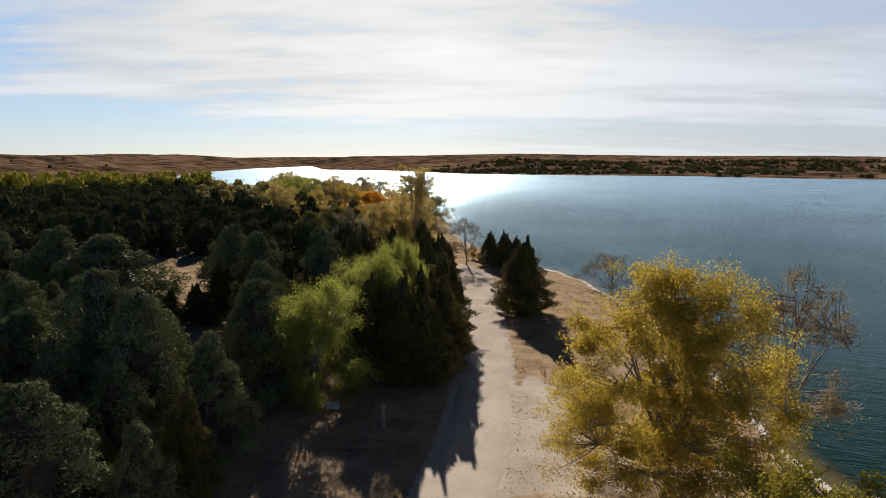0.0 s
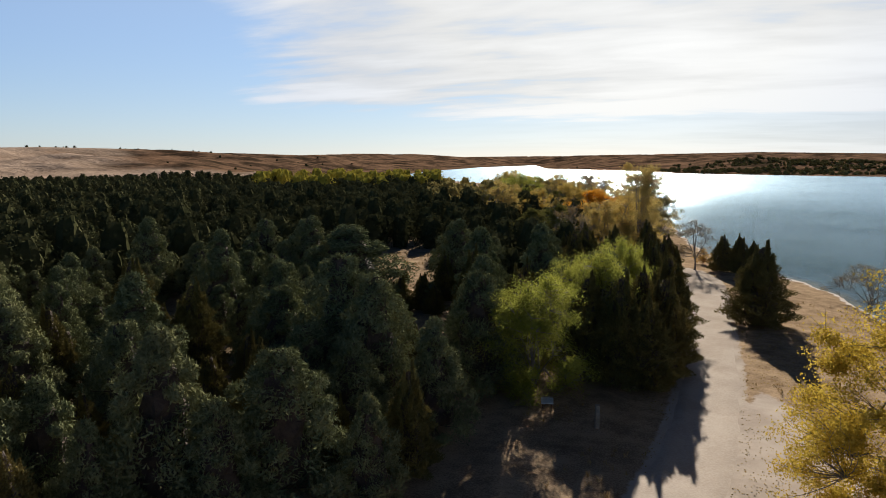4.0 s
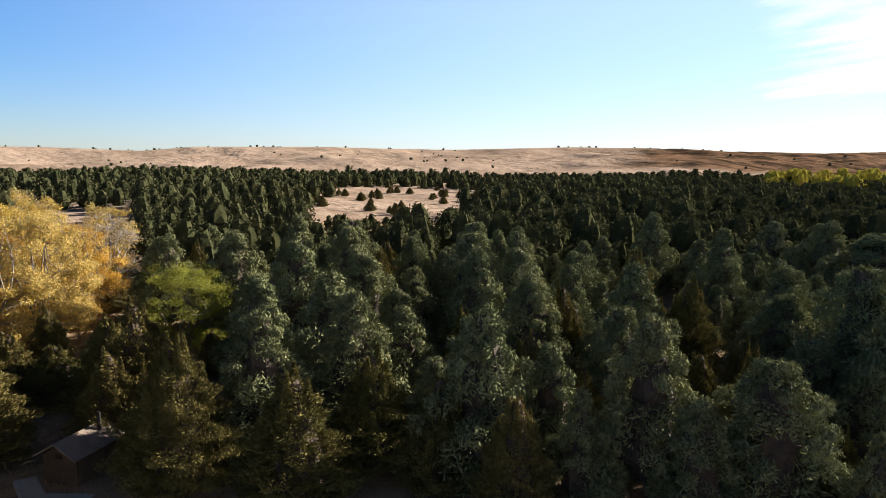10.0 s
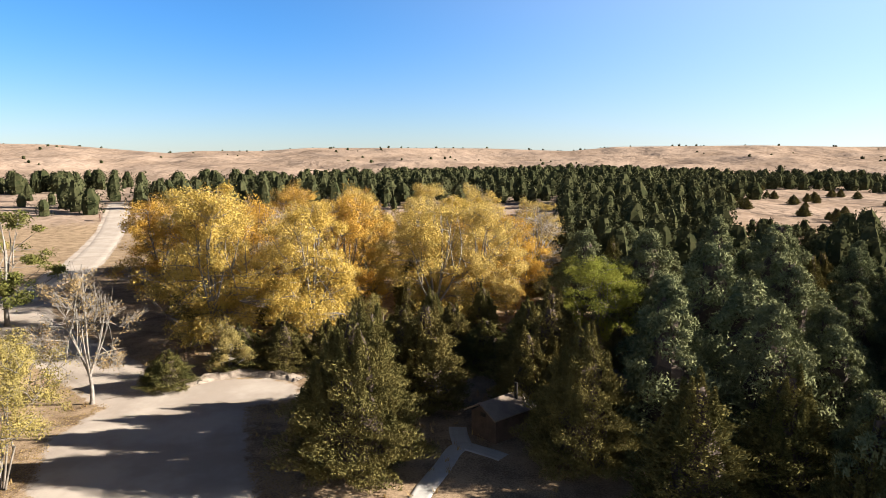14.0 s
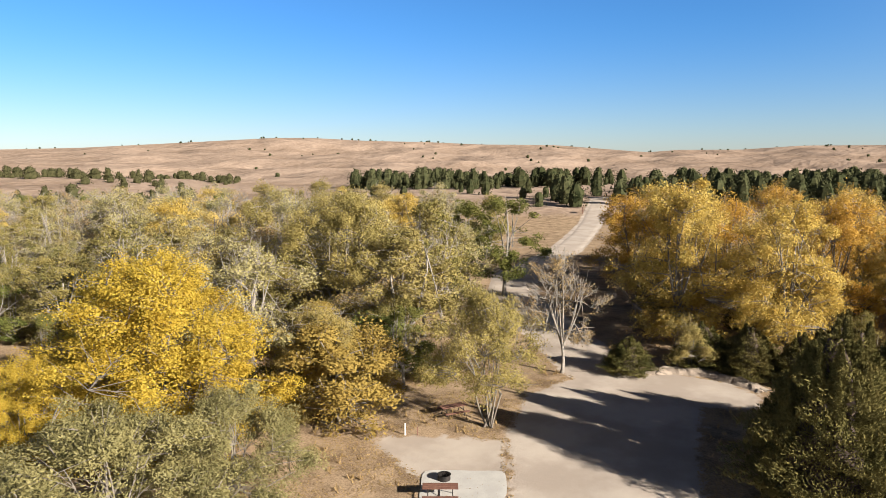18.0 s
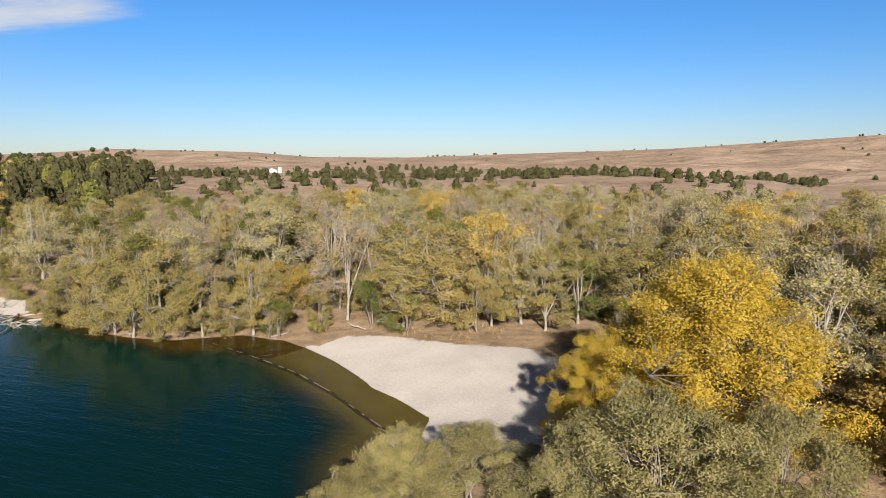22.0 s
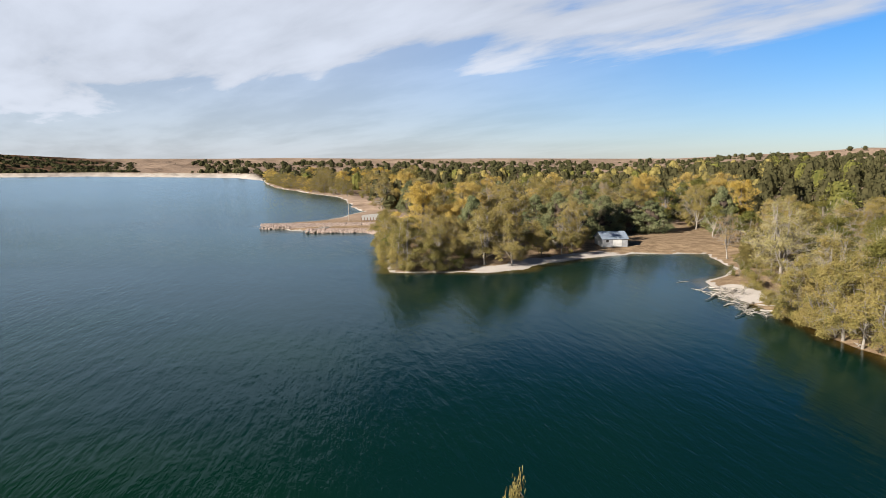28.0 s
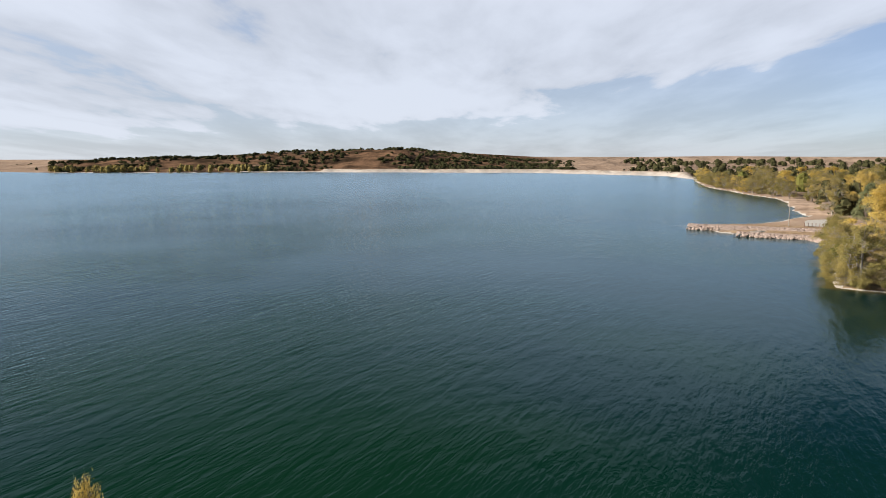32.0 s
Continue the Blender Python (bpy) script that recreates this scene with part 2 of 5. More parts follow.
def lake():
    m, n = material("lake_water")
    at = n.put("ShaderNodeNewGeometry").outputs["Position"]
    deep = n.put("ShaderNodeAttribute", attribute_name="deep").outputs["Fac"]
    # wind waves run across the lake, with calmer patches
    along = n.put("ShaderNodeMapping", {"Vector": at, "Rotation": (0, 0, radians(22))}).outputs[0]
    turn = n.put("ShaderNodeMapping", {"Vector": along, "Scale": (0.26, 1.0, 1.0)}).outputs[0]
    long = n.noise(turn, 0.95, 3.0, 0.55, 0.2)
    small = n.noise(turn, 3.0, 3.0, 0.6, 0.2)
    swell = n.noise(turn, 0.32, 2.0, 0.5, 0.2)
    calm = n.step(n.noise(at, 0.018, 3.0), 0.35, 0.65, 0.55, 1.0)
    lee = n.put("ShaderNodeAttribute", attribute_name="lee").outputs["Fac"]
    ridge = n.math("MULTIPLY", n.math("ADD", n.math("MULTIPLY", swell, 0.4), n.math("ADD", n.math("MULTIPLY", long, 0.65), n.math("MULTIPLY", small, 0.30))), n.math("MULTIPLY", calm, n.math("SUBTRACT", 1.0, lee)))
    bp = n.put("ShaderNodeBump", {"Strength": 0.9, "Distance": 0.30, "Height": ridge}).outputs[0]
    soft = n.put("ShaderNodeBump", {"Strength": 0.8, "Distance": 0.22, "Height": ridge}).outputs[0]
    col = n.mix(n.step(n.noise(at, 0.012, 3.0), 0.38, 0.62), rgb(0.003, 0.022, 0.010), rgb(0.0015, 0.016, 0.016))
    body = n.put("ShaderNodeBsdfDiffuse", {"Color": col}).outputs[0]
    clear = n.put("ShaderNodeBsdfTransparent", {"Color": rgb(0.42, 0.385, 0.21)}).outputs[0]
    under = n.put("ShaderNodeMixShader", {0: n.step(deep, 0.0, 1.0), 1: clear, 2: body}).outputs[0]
    # open water is roughened by the wind, the sheltered bay is not
    chop = n.step(n.vmath("LENGTH", at), 120.0, 600.0, 0.08, 0.21)
    shine = n.put("ShaderNodeBsdfGlossy", {"Color": rgb(0.65, 0.83, 0.95), "Roughness": chop, "Normal": bp}).outputs[0]
    tilt = n.put("ShaderNodeLayerWeight", {"Blend": 0.5, "Normal": soft}).outputs["Facing"]
    fac = n.math("ADD", n.math("MULTIPLY", n.math("POWER", tilt, 6.9), 0.97), 0.02)
    finish(n, n.put("ShaderNodeMixShader", {0: fac, 1: under, 2: shine}).outputs[0])
    return m


EARTH, LAKE = earth(), lake()
SAND = plain("packed_sand", (0.331, 0.281, 0.238), (0.432, 0.378, 0.324), 0.95, 0.25, 0, 0.5, 6.0, 0.0)
CLODS = plain("dry_clods", (0.21, 0.17, 0.135), (0.33, 0.275, 0.225), 0.95, 1.2, 0, 0.6, 6.0, 0.0)
CONCRETE = plain("pale_concrete", (0.360, 0.346, 0.324), (0.446, 0.432, 0.403), 0.9, 0.8, 0, 0.15, 20.0)

# ---- plan of the land ----
NEAR_SHORE = [
    (8.3, -28.8), (17.7, -17.7), (23.2, -6.2), (26.3, 9.6), (26.8, 24.1), (24.5, 49.2),
    (27.8, 81.8), (23, 123.6), (19.5, 131.8), (7.9, 152.8), (0.6, 185.8), (-4.8, 253),
    (-37.4, 327.9), (-126, 545.6), (-224.6, 652.4), (-358.9, 825.4), (-458.1, 1163), (-568, 1917.6),
    (-561.4, 2641),
]
FAR_SHORE = [
    (-314.8, 1619.7), (-122, 1394.7), (5.9, 1130), (153.4, 1038.7), (328.8, 955), (407.7, 835.9),
    (506.5, 780), (813.2, 813.2), (985, 769.6), (895.4, 603.9), (898.8, 438.4), (931.5, 232.2),
    (926.5, 81.1), (916.9, -75.4), (762, -208.5),
]
POINT_SHORE = [
    (645.3, -202.2), (486.4, -160.1), (413.8, -153.6), (341, -149.5), (244.3, -115.7), (219.4, -92.1),
    (210.1, -64), (188.1, -70), (174.1, -90.6), (142.3, -72.7), (109.4, -57.8), (101.4, -70.7),
    (98.5, -81.2),
]
BAY_SHORE = [
    (102.6, -84.8), (103.1, -102), (104.1, -115.6), (94.2, -128.7), (78.6, -115.4), (72.9, -99.6),
    (60.9, -91.1), (51, -87), (40.6, -79.9), (31.5, -77.2), (23.8, -79.3), (17.9, -77.3),
    (10.7, -67.8), (6, -60.8), (0.7, -52.8), (2.8, -39.9),
]
SHORE = NEAR_SHORE + FAR_SHORE + POINT_SHORE + BAY_SHORE
# bearing, rise of the skyline in degrees, distance of its crest
SKYLINE = [
    (-5.3, 0.59, 2210), (5.2, 0.41, 2770), (13.4, 0.30, 3200), (18.1, 0.25, 3200), (22.0, 0.51, 3200), (27.2, 0.53, 2710),
    (31.9, 0.42, 1870), (38.5, 0.62, 1500), (41.7, 0.82, 1500), (50.1, 0.96, 1500), (58.7, 0.78, 1500), (64.6, 0.81, 1500),
    (70.2, 0.97, 1500), (80.7, 0.94, 1500), (84.5, 0.60, 1500), (91.3, 0.84, 1500), (94.3, 0.86, 1500), (105.9, 0.90, 1500),
    (110.0, 0.63, 1500), (114.7, 0.63, 1500), (116.9, 0.45, 1500), (124.3, 1.05, 1500), (130.5, 1.13, 1500), (134.5, 1.31, 1500),
    (140.3, 1.44, 1500), (144.2, 1.64, 1500), (147.5, 1.64, 1500), (161.6, 0.78, 1500), (170.8, 0.50, 1500), (182.8, 0.12, 1500),
    (190.6, 0.16, 1660), (195.7, 0.57, 1880), (205.8, 0.78, 2300), (209.6, 0.50, 2300), (218.8, 0.01, 2300), (223.6, 0.00, 2300),
    (232.7, 0.03, 2300), (239.9, 0.00, 2300), (243.4, 0.00, 2300), (251.0, 0.06, 2300), (256.1, 0.00, 2300), (265.1, 0.00, 2300),
    (272.2, 0.38, 1770), (276.9, 0.75, 1250), (283.9, 0.47, 1250), (290.6, 0.14, 1250), (296.8, -0.20, 1420), (306.0, -0.20, 2200),
    (331.9, 0.36, 2200), (341.7, 0.37, 2200), (354.7, 0.59, 2210), (365.2, 0.41, 2770),
]


def wave_noise(x, y, seed=0.0):
    """Smooth value noise on a lattice, 0 to 1, for arrays."""
    xi, yi = np.floor(x), np.floor(y)
    fx, fy = x - xi, y - yi
    fx, fy = fx * fx * (3 - 2 * fx), fy * fy * (3 - 2 * fy)

    def h(a, b):
        v = np.sin(a * 127.1 + b * 311.7 + seed * 74.7) * 43758.5453
        return v - np.floor(v)

    return (h(xi, yi) * (1 - fx) + h(xi + 1, yi) * fx) * (1 - fy) + (h(xi, yi + 1) * (1 - fx) + h(xi + 1, yi + 1) * fx) * fy


def cloud_noise(x, y, seed=0.0, octaves=4):
    total, amp, norm = 0.0, 1.0, 0.0
    for k in range(octaves):
        total, norm = total + amp * wave_noise(x * 2 ** k, y * 2 ** k, seed + k), norm + amp
        amp *= 0.5
    return total / norm


def outline_distance(x, y, ring):
    """Signed distance to a closed outline, positive outside."""
    best, inside = np.full(x.shape, 1e9), np.zeros(x.shape, bool)
    for (ax, ay), (bx, by) in zip(ring, ring[1:] + ring[:1]):
        ex, ey = bx - ax, by - ay
        k = np.clip(((x - ax) * ex + (y - ay) * ey) / (ex * ex + ey * ey), 0, 1)
        best = np.minimum(best, np.hypot(x - ax - k * ex, y - ay - k * ey))
        if ay != by:
            inside ^= ((ay > y) != (by > y)) & (x < (bx - ax) * (y - ay) / (by - ay) + ax)
    return np.where(inside, -best, best)


def line_distance(x, y, pts):
    best = np.full(x.shape, 1e9)
    for (ax, ay), (bx, by) in zip(pts, pts[1:]):
        ex, ey = bx - ax, by - ay
        k = np.clip(((x - ax) * ex + (y - ay) * ey) / (ex * ex + ey * ey), 0, 1)
        best = np.minimum(best, np.hypot(x - ax - k * ex, y - ay - k * ey))
    return best


def smooth(v, lo, hi):
    k = np.clip((v - lo) / (hi - lo), 0, 1)  # falls where lo lies above hi
    return k * k * (3 - 2 * k)


def land_side(x, y):
    """Metres from the water's edge, positive on land; the edge wanders a little."""
    d = outline_distance(x, y, SHORE)
    far = np.hypot(x, y)
    return d + (cloud_noise(x * 0.15, y * 0.15, 3, 3) - 0.5) * np.clip(far * 0.03, 1.0, 6.0)


def bearing(x, y):
    return np.degrees(np.arctan2(-x, y)) % 360


def height_from(x, y, d):
    far, az = np.hypot(x, y), bearing(x, y)
    el = np.interp(az, [s[0] for s in SKYLINE], [s[1] for s in SKYLINE])
    ridge = np.interp(az, [s[0] for s in SKYLINE], [s[2] for s in SKYLINE])
    crest = EYE[2] + ridge * np.tan(np.radians(el))
    land = np.clip(d * 0.10, 0, 1.0)
    bumps = (cloud_noise(x / 9, y / 9, 7, 3) - 0.5) * 0.35 * smooth(d, 3, 12)
    rise = smooth(far, ridge * 0.33, ridge) * smooth(d, 0, 260)
    dune = (cloud_noise(x / 170, y / 170, 11, 5) - 0.5)
    hill = rise * (crest - 1) * (0.95 + 0.22 * dune) + smooth(far, 260, 900) * smooth(d, 20, 300) * dune * np.clip(crest * 0.30, 6, 18) * (1 - 0.7 * smooth(far, ridge * 0.7, ridge))
    hill = hill + 8 * smooth(far, 225, 400) * smooth(np.abs(az - 186), 42, 22) * (0.6 + 0.8 * (dune + 0.5)) + 4.5 * smooth(far, 180, 290) * smooth(np.abs(az - 108), 45, 25)
    folds = 1 - np.abs(2 * cloud_noise(x / 210 + 3, y / 210, 17, 3) - 1)
    small = 1 - np.abs(2 * cloud_noise(x / 70, y / 70 + 5, 19, 3) - 1)
    hill = hill + ((folds - 0.80) * 14 + (small - 0.72) * 5) * smooth(far, 330, 700) * smooth(d, 20, 200)
    hill = np.where(far > ridge, np.minimum(hill, crest + dune * 6), hill)
    hill = np.minimum(hill, np.maximum(EYE[2] + far * np.tan(np.radians(el)) - 1.0, 4.0))
    # the dam across the lake's end
    hill = np.maximum(hill, 3.3 * smooth(d, 1, 10) * (far > 600) * (az > 253) * (az < 283) * smooth(d, 60, 30))
    shelf = -np.clip(-d * 0.075, 0, 3.0)
    shelf = np.maximum(shelf, -0.08 - 0.25 * line_distance(x, y, SANDBAR)) if far.min() < 200 else shelf
    return np.where(d > 0, land + bumps + np.maximum(hill, 0), shelf)


def ground_z(x, y):
    x, y = np.atleast_1d(np.asarray(x, float)), np.atleast_1d(np.asarray(y, float))
    return height_from(x, y, land_side(x, y))


def z_at(x, y):
    return float(ground_z(x, y)[0])


LAKE_ROAD = [
    (-3, 16), (-1, 28), (-0.2, 39.9), (1, 46.6), (1.9, 55.6), (2.6, 66.7),
    (3, 80.3), (3.3, 96.5), (3.5, 112.2), (3, 123.6), (0.6, 130.9), (-4.5, 136.7),
]
CAMP_ROAD = [
    (-54.5, -31.5), (-56.9, -34.5), (-64.9, -44.6), (-76.1, -58.6),
    (-90.6, -69.5), (-122.4, -80.5), (-178.6, -108.1), (-237, -139.4),
]
LOTS = [[(2.4, 39.9), (3.7, 55.7), (6.6, 65.0), (9.7, 60.0), (13.1, 50.9), (12.2, 41.7), (10.0, 40.0)],
        [(-31.4, -24.3), (-36.5, -29.0), (-44.2, -32.8), (-50.4, -32.4), (-57.5, -32.9), (-58.2, -28.3), (-59.7, -21.8), (-58.2, -18.4), (-54.7, -16.8), (-51.8, -20.4), (-44.9, -17.9), (-35.5, -13.3), (-21.2, -11.3), (-19.3, -17.4)],
        [(-29.3, -36.0), (-31.9, -34.0), (-33.6, -32.3), (-36.2, -28.1), (-30.9, -24.0), (-27.6, -28.5)],
        [(15.9, -69.3), (12.7, -77.4), (6.1, -75.6), (-1.5, -71.5), (-9.6, -70.2), (-12.1, -65.3), (-9.9, -51.9), (-6.3, -45.2), (-1.6, -43.4), (2.0, -46.5), (7.2, -56.6), (13.4, -64.8)]]
CLEARINGS = [[(-1.7, 40.0), (-11.0, 38.5), (-15.3, 51.8), (-8.1, 57.4), (-2.4, 55.9)],
        [(-18.5, 50.7), (-26.3, 49.4), (-50.0, 86.6), (-72.8, 136.9), (-53.0, 145.7)],
        [(-45.3, -25.4), (-40.4, -32.7), (-98.1, -85.3), (-190.1, -138.1), (-211.2, -103.0)],
        [(-133.9, 40.9), (-127.9, 56.9), (-165.4, 93.6), (-276.8, 179.7), (-362.7, 231.0), (-422.4, 206.0), (-413.5, 150.5), (-286.9, 87.7)],
        [(188.7, -56.1), (226.8, -101.9), (235.8, -129.7), (160.8, -88.7), (168.2, -62.6)],
        [(-18.4, 45.4), (-20.3, 44.6), (-22.4, 49.1), (-20.2, 50.1)],
        [(65.8, -94.8), (62.6, -89.2), (56.1, -89.2), (52.8, -94.8), (56.1, -100.4), (62.6, -100.4)],
        [(-49.9, 10.6), (-51.0, 1.8), (-83.9, 2.9), (-82.2, 17.5)],
        [(-40.0, 1.4), (-37.4, -6.6), (-51.2, -9.0), (-49.7, -5.2), (-51.0, 1.8)],
        [(-8.7, 49.2), (-8.3, 39.1), (-2.1, 39.9), (-2.7, 51.9)],
        [(106.2, -105.1), (102.0, -111.5), (95.9, -123.2), (120.6, -155.0), (136.8, -149.6), (135.2, -135.0)],
        [(-187.1, -33.0), (-65.0, -178.5), (-165.0, -285.8), (-199.2, -167.1), (-201.2, -93.8), (-211.7, -37.3)],
        [(-29.9, -2.6), (2.6, -29.9), (-0.0, -42.0), (-17.1, -47.0), (-37.5, -37.5), (-61.8, -32.9), (-59.9, -16.0)]]
TOILET = (-47.22, -1.26, 45.9)
TABLE = (-26.88, -25.87, 133.54)
RING = (-28.73, -27.32, 10.0)
BOARD = (-10.41, 53.72, 12.0)
GATE_POST = (-6.0, 50.94)
SITE_POST = (-31.74, -34.05)
SMALL_POST = (-32.35, -33.4)
FOOTPATH = [(-35.98, -5.07), (-38.99, -4.7), (-42.19, -3.83), (-45.56, -2.88), (-45.01, -1.13), (-44.14, 0.23)]
SPUR = [(-45.36, -2.56), (-47.28, -2.98), (-49.14, -3.25)]
PAD = [(-28.68, -29.16), (-32.33, -25.31), (-29.77, -23.16), (-28.59, -22.97), (-25.46, -26.27)]
BOATHOUSE = (112.2, -117.6, 245.63)
SANDBAR = [(26.53, -75.92), (19.13, -69.44), (14.31, -64.77), (9.86, -59.02), (6.6, -53.91), (3.89, -49.86)]
SPIT = (61.0, -91.0)
SNAGS = [(99.8, -118.64), (99.74, -124.83), (31.66, -79.44), (37.02, -79.29), (74.29, -97.09), (18.34, -71.22), (9.0, -78.53), (20.01, -77.91), (615.11, 441.47)]
JETTY = [(186.52, -97.98), (202.3, -62.38)]
DOCK = [(199.5, -90.5), (181.3, -68.2)]
RAMP = [(199.2, -94.5), (197.5, -103.0), (222.6, -116.5), (217.5, -103.0)]
LIGHT_POLE = (199.69, -90.15)
FENCE_POSTS = [(198.4 - 0.27 * k, -94.0 - 0.95 * k) for k in range(10)]
BARN = (163.8, -670.0)
KIOSK = (-192.67, -120.05)
TABLE_2 = (-36.95, -34.16, 158.54)
SITE_POST_2 = (-42.03, -41.01)
BANK = [(-55.22, -29.02), (-58.5, -26.68), (-60.08, -23.74), (-59.99, -21.36), (-59.03, -18.49)]


def polar_grid(radii, turns):
    a = np.linspace(0, 2 * np.pi, turns, endpoint=False)
    r, t = np.meshgrid(radii, a, indexing="ij")
    i, j = np.meshgrid(np.arange(len(radii) - 1), np.arange(turns), indexing="ij")
    k = (j + 1) % turns
    quads = np.stack([i * turns + j, i * turns + k, (i + 1) * turns + k, (i + 1) * turns + j], -1).reshape(-1, 4)[:, ::-1]
    return (-r * np.sin(t)).ravel(), (r * np.cos(t)).ravel(), quads


def mesh_of(name, verts, faces, mat, smooth_shade=False):
    me = bpy.data.meshes.new(name)
    verts, faces = np.asarray(verts, np.float32), np.asarray(faces, np.int32)
    n = faces.shape[1]
    me.vertices.add(len(verts))
    me.vertices.foreach_set("co", verts.ravel())
    me.loops.add(faces.size)
    me.loops.foreach_set("vertex_index", faces.ravel())
    me.polygons.add(len(faces))
    me.polygons.foreach_set("loop_start", np.arange(0, faces.size, n, dtype=np.int32))
    me.polygons.foreach_set("use_smooth", np.full(len(faces), smooth_shade))
    me.update(calc_edges=True)
    me.materials.append(mat)
    return me


def give(me, name, values):
    me.attributes.new(name, "FLOAT", "POINT").data.foreach_set("value", np.asarray(values, np.float32))


# ---- ground ----
radii = np.concatenate([[0.0], np.geomspace(3.0, 4800, 420)])
gx, gy, quads = polar_grid(radii, 900)
edge = land_side(gx, gy)
gz = height_from(gx, gy, edge)
ground = new("ground", mesh_of("ground", np.stack([gx, gy, gz], 1), quads, EARTH, True))
near_beach = np.exp(-((gx - 2) ** 2 + (gy + 60) ** 2) / 12.0 ** 2)
sand = 1.0 - smooth(edge, 0.3 + near_beach * 4, 1.2 + near_beach * 6)
sand = np.maximum(sand, (1 - smooth(edge, 3.0, 6.0)) * (1 - smooth(np.hypot(gx - 103, gy + 92), 16, 24)))
sand = np.maximum(sand, (1 - smooth(edge, 3.0, 7.0)) * (1 - smooth(np.hypot(gx - SPIT[0] + 2, gy - SPIT[1] + 2), 8, 13)))
sand = np.maximum(sand, 1.0 - smooth(line_distance(gx, gy, LAKE_ROAD), 2.0, 4.2))
sand = np.maximum(sand, 1.0 - smooth(line_distance(gx, gy, CAMP_ROAD), 2.5, 5.0))
for lot in LOTS:
    sand = np.maximum(sand, 1.0 - smooth(outline_distance(gx, gy, lot), -2.4, 2.0))
gr, ga = np.hypot(gx, gy), bearing(gx, gy)
sand *= np.where((gr > 650) & ((ga > 303) | (ga < 200)), 0.0, 1.0)
sand = np.maximum(sand, np.where((ga > 251) & (ga < 290) & (gr > 600), 1 - smooth(edge, 14, 26), 0))
# the wooded bank of the bay has no sand
sand *= 1 - smooth(line_distance(gx, gy, BAY_SHORE[7:12]), 9, 5) * smooth(np.hypot(gx - 3, gy + 62), 15, 19)
give(ground.data, "sand", sand)
give(ground.data, "packed", smooth(np.hypot(gx - 3, gy + 62), 24, 30) * (edge > 6))
# growth near bearing 283; towards the sun, dark growth plus painted backlit shade
give(ground.data, "heath_and_shade", smooth(gr, 700, 900) * np.maximum(smooth(np.abs((ga - 5 + 180) % 360 - 180), 62, 22), 0.66 * smooth(np.abs(ga - 283), 22, 18)))
give(ground.data, "wood", (1 - smooth(gr, 190, 260)) * 0.9)
tagged(ground, "rolling dry grassland with leaf litter and bare sand", "ground", kind="structure")

wr = np.concatenate([np.geomspace(14.0, 400, 150), np.geomspace(410, 4600, 70)])
wx, wy, wq = polar_grid(wr, 420)
wd = land_side(wx, wy)
keep = (wd[wq] < 1.5).any(1)
used, index = np.unique(wq[keep], return_inverse=True)
water = new("water", mesh_of("water", np.stack([wx, wy, wx * 0], 1)[used], index.reshape(-1, 4), LAKE, True))
ux, uy = wx[used], wy[used]
cove = 1 - smooth(np.hypot(ux - 12, uy + 62), 16, 30)
deep = smooth(-wd[used], 0.2 + cove * 1.5, 4.5 + cove * 7.0)
give(water.data, "deep", deep)
give(water.data, "lee", 0.7 * (1 - smooth(np.hypot(ux - 42, uy + 78), 25, 85)))
tagged(water, "blue-green wind-rippled lake water", "lake", kind="structure")


def strip(name, pts, width, lift, mat, label, steps=14, ruts=1.0):
    """A road along a line, with wandering edges."""
    p = []
    for k in range(len(pts) - 1):
        a, b, c, d = (Vector(pts[max(0, min(len(pts) - 1, k + q))]) for q in (-1, 0, 1, 2))
        for s in range(steps):
            u = s / steps
            p.append(0.5 * (2 * b + (c - a) * u + (2 * a - 5 * b + 4 * c - d) * u * u + (3 * b - a - 3 * c + d) * u ** 3))
    p.append(Vector(pts[-1]))
    p = np.array([tuple(v) for v in p])
    t = np.gradient(p, axis=0)
    t /= np.linalg.norm(t, axis=1)[:, None]
    side = np.stack([t[:, 1], -t[:, 0]], 1)
    cols = np.linspace(-1, 1, 9)
    wob = 1 + (np.stack([cloud_noise(p[:, 0] * 0.35 + 40 * (c > 0), p[:, 1] * 0.35, 5, 3) for c in cols], 1) - 0.5) * 0.22
    xy = p[:, None] + side[:, None] * (cols[None, :] * wob * width / 2)[..., None]
    x, y = xy[..., 0].ravel(), xy[..., 1].ravel()
    rut = -0.05 * ruts * (np.exp(-((np.abs(cols) - 0.36) / 0.12) ** 2))
    z = ground_z(x, y) + lift + np.tile(rut - 0.16 * (np.abs(cols) > 0.9), len(p))
    n, m = len(p), len(cols)
    i, j = np.meshgrid(np.arange(n - 1), np.arange(m - 1), indexing="ij")
    f = np.stack([i * m + j, i * m + j + 1, (i + 1) * m + j + 1, (i + 1) * m + j], -1).reshape(-1, 4)
    return tagged(new(name, mesh_of(name, np.stack([x, y, z], 1), f, mat, True)), label, "road", kind="structure")


strip("road_1", LAKE_ROAD, 5.4, 0.10, SAND, "pale sandy track with wheel ruts along the trees")
strip("road_2", CAMP_ROAD, 6.5, 0.10, SAND, "pale sand road leading out towards the hills")


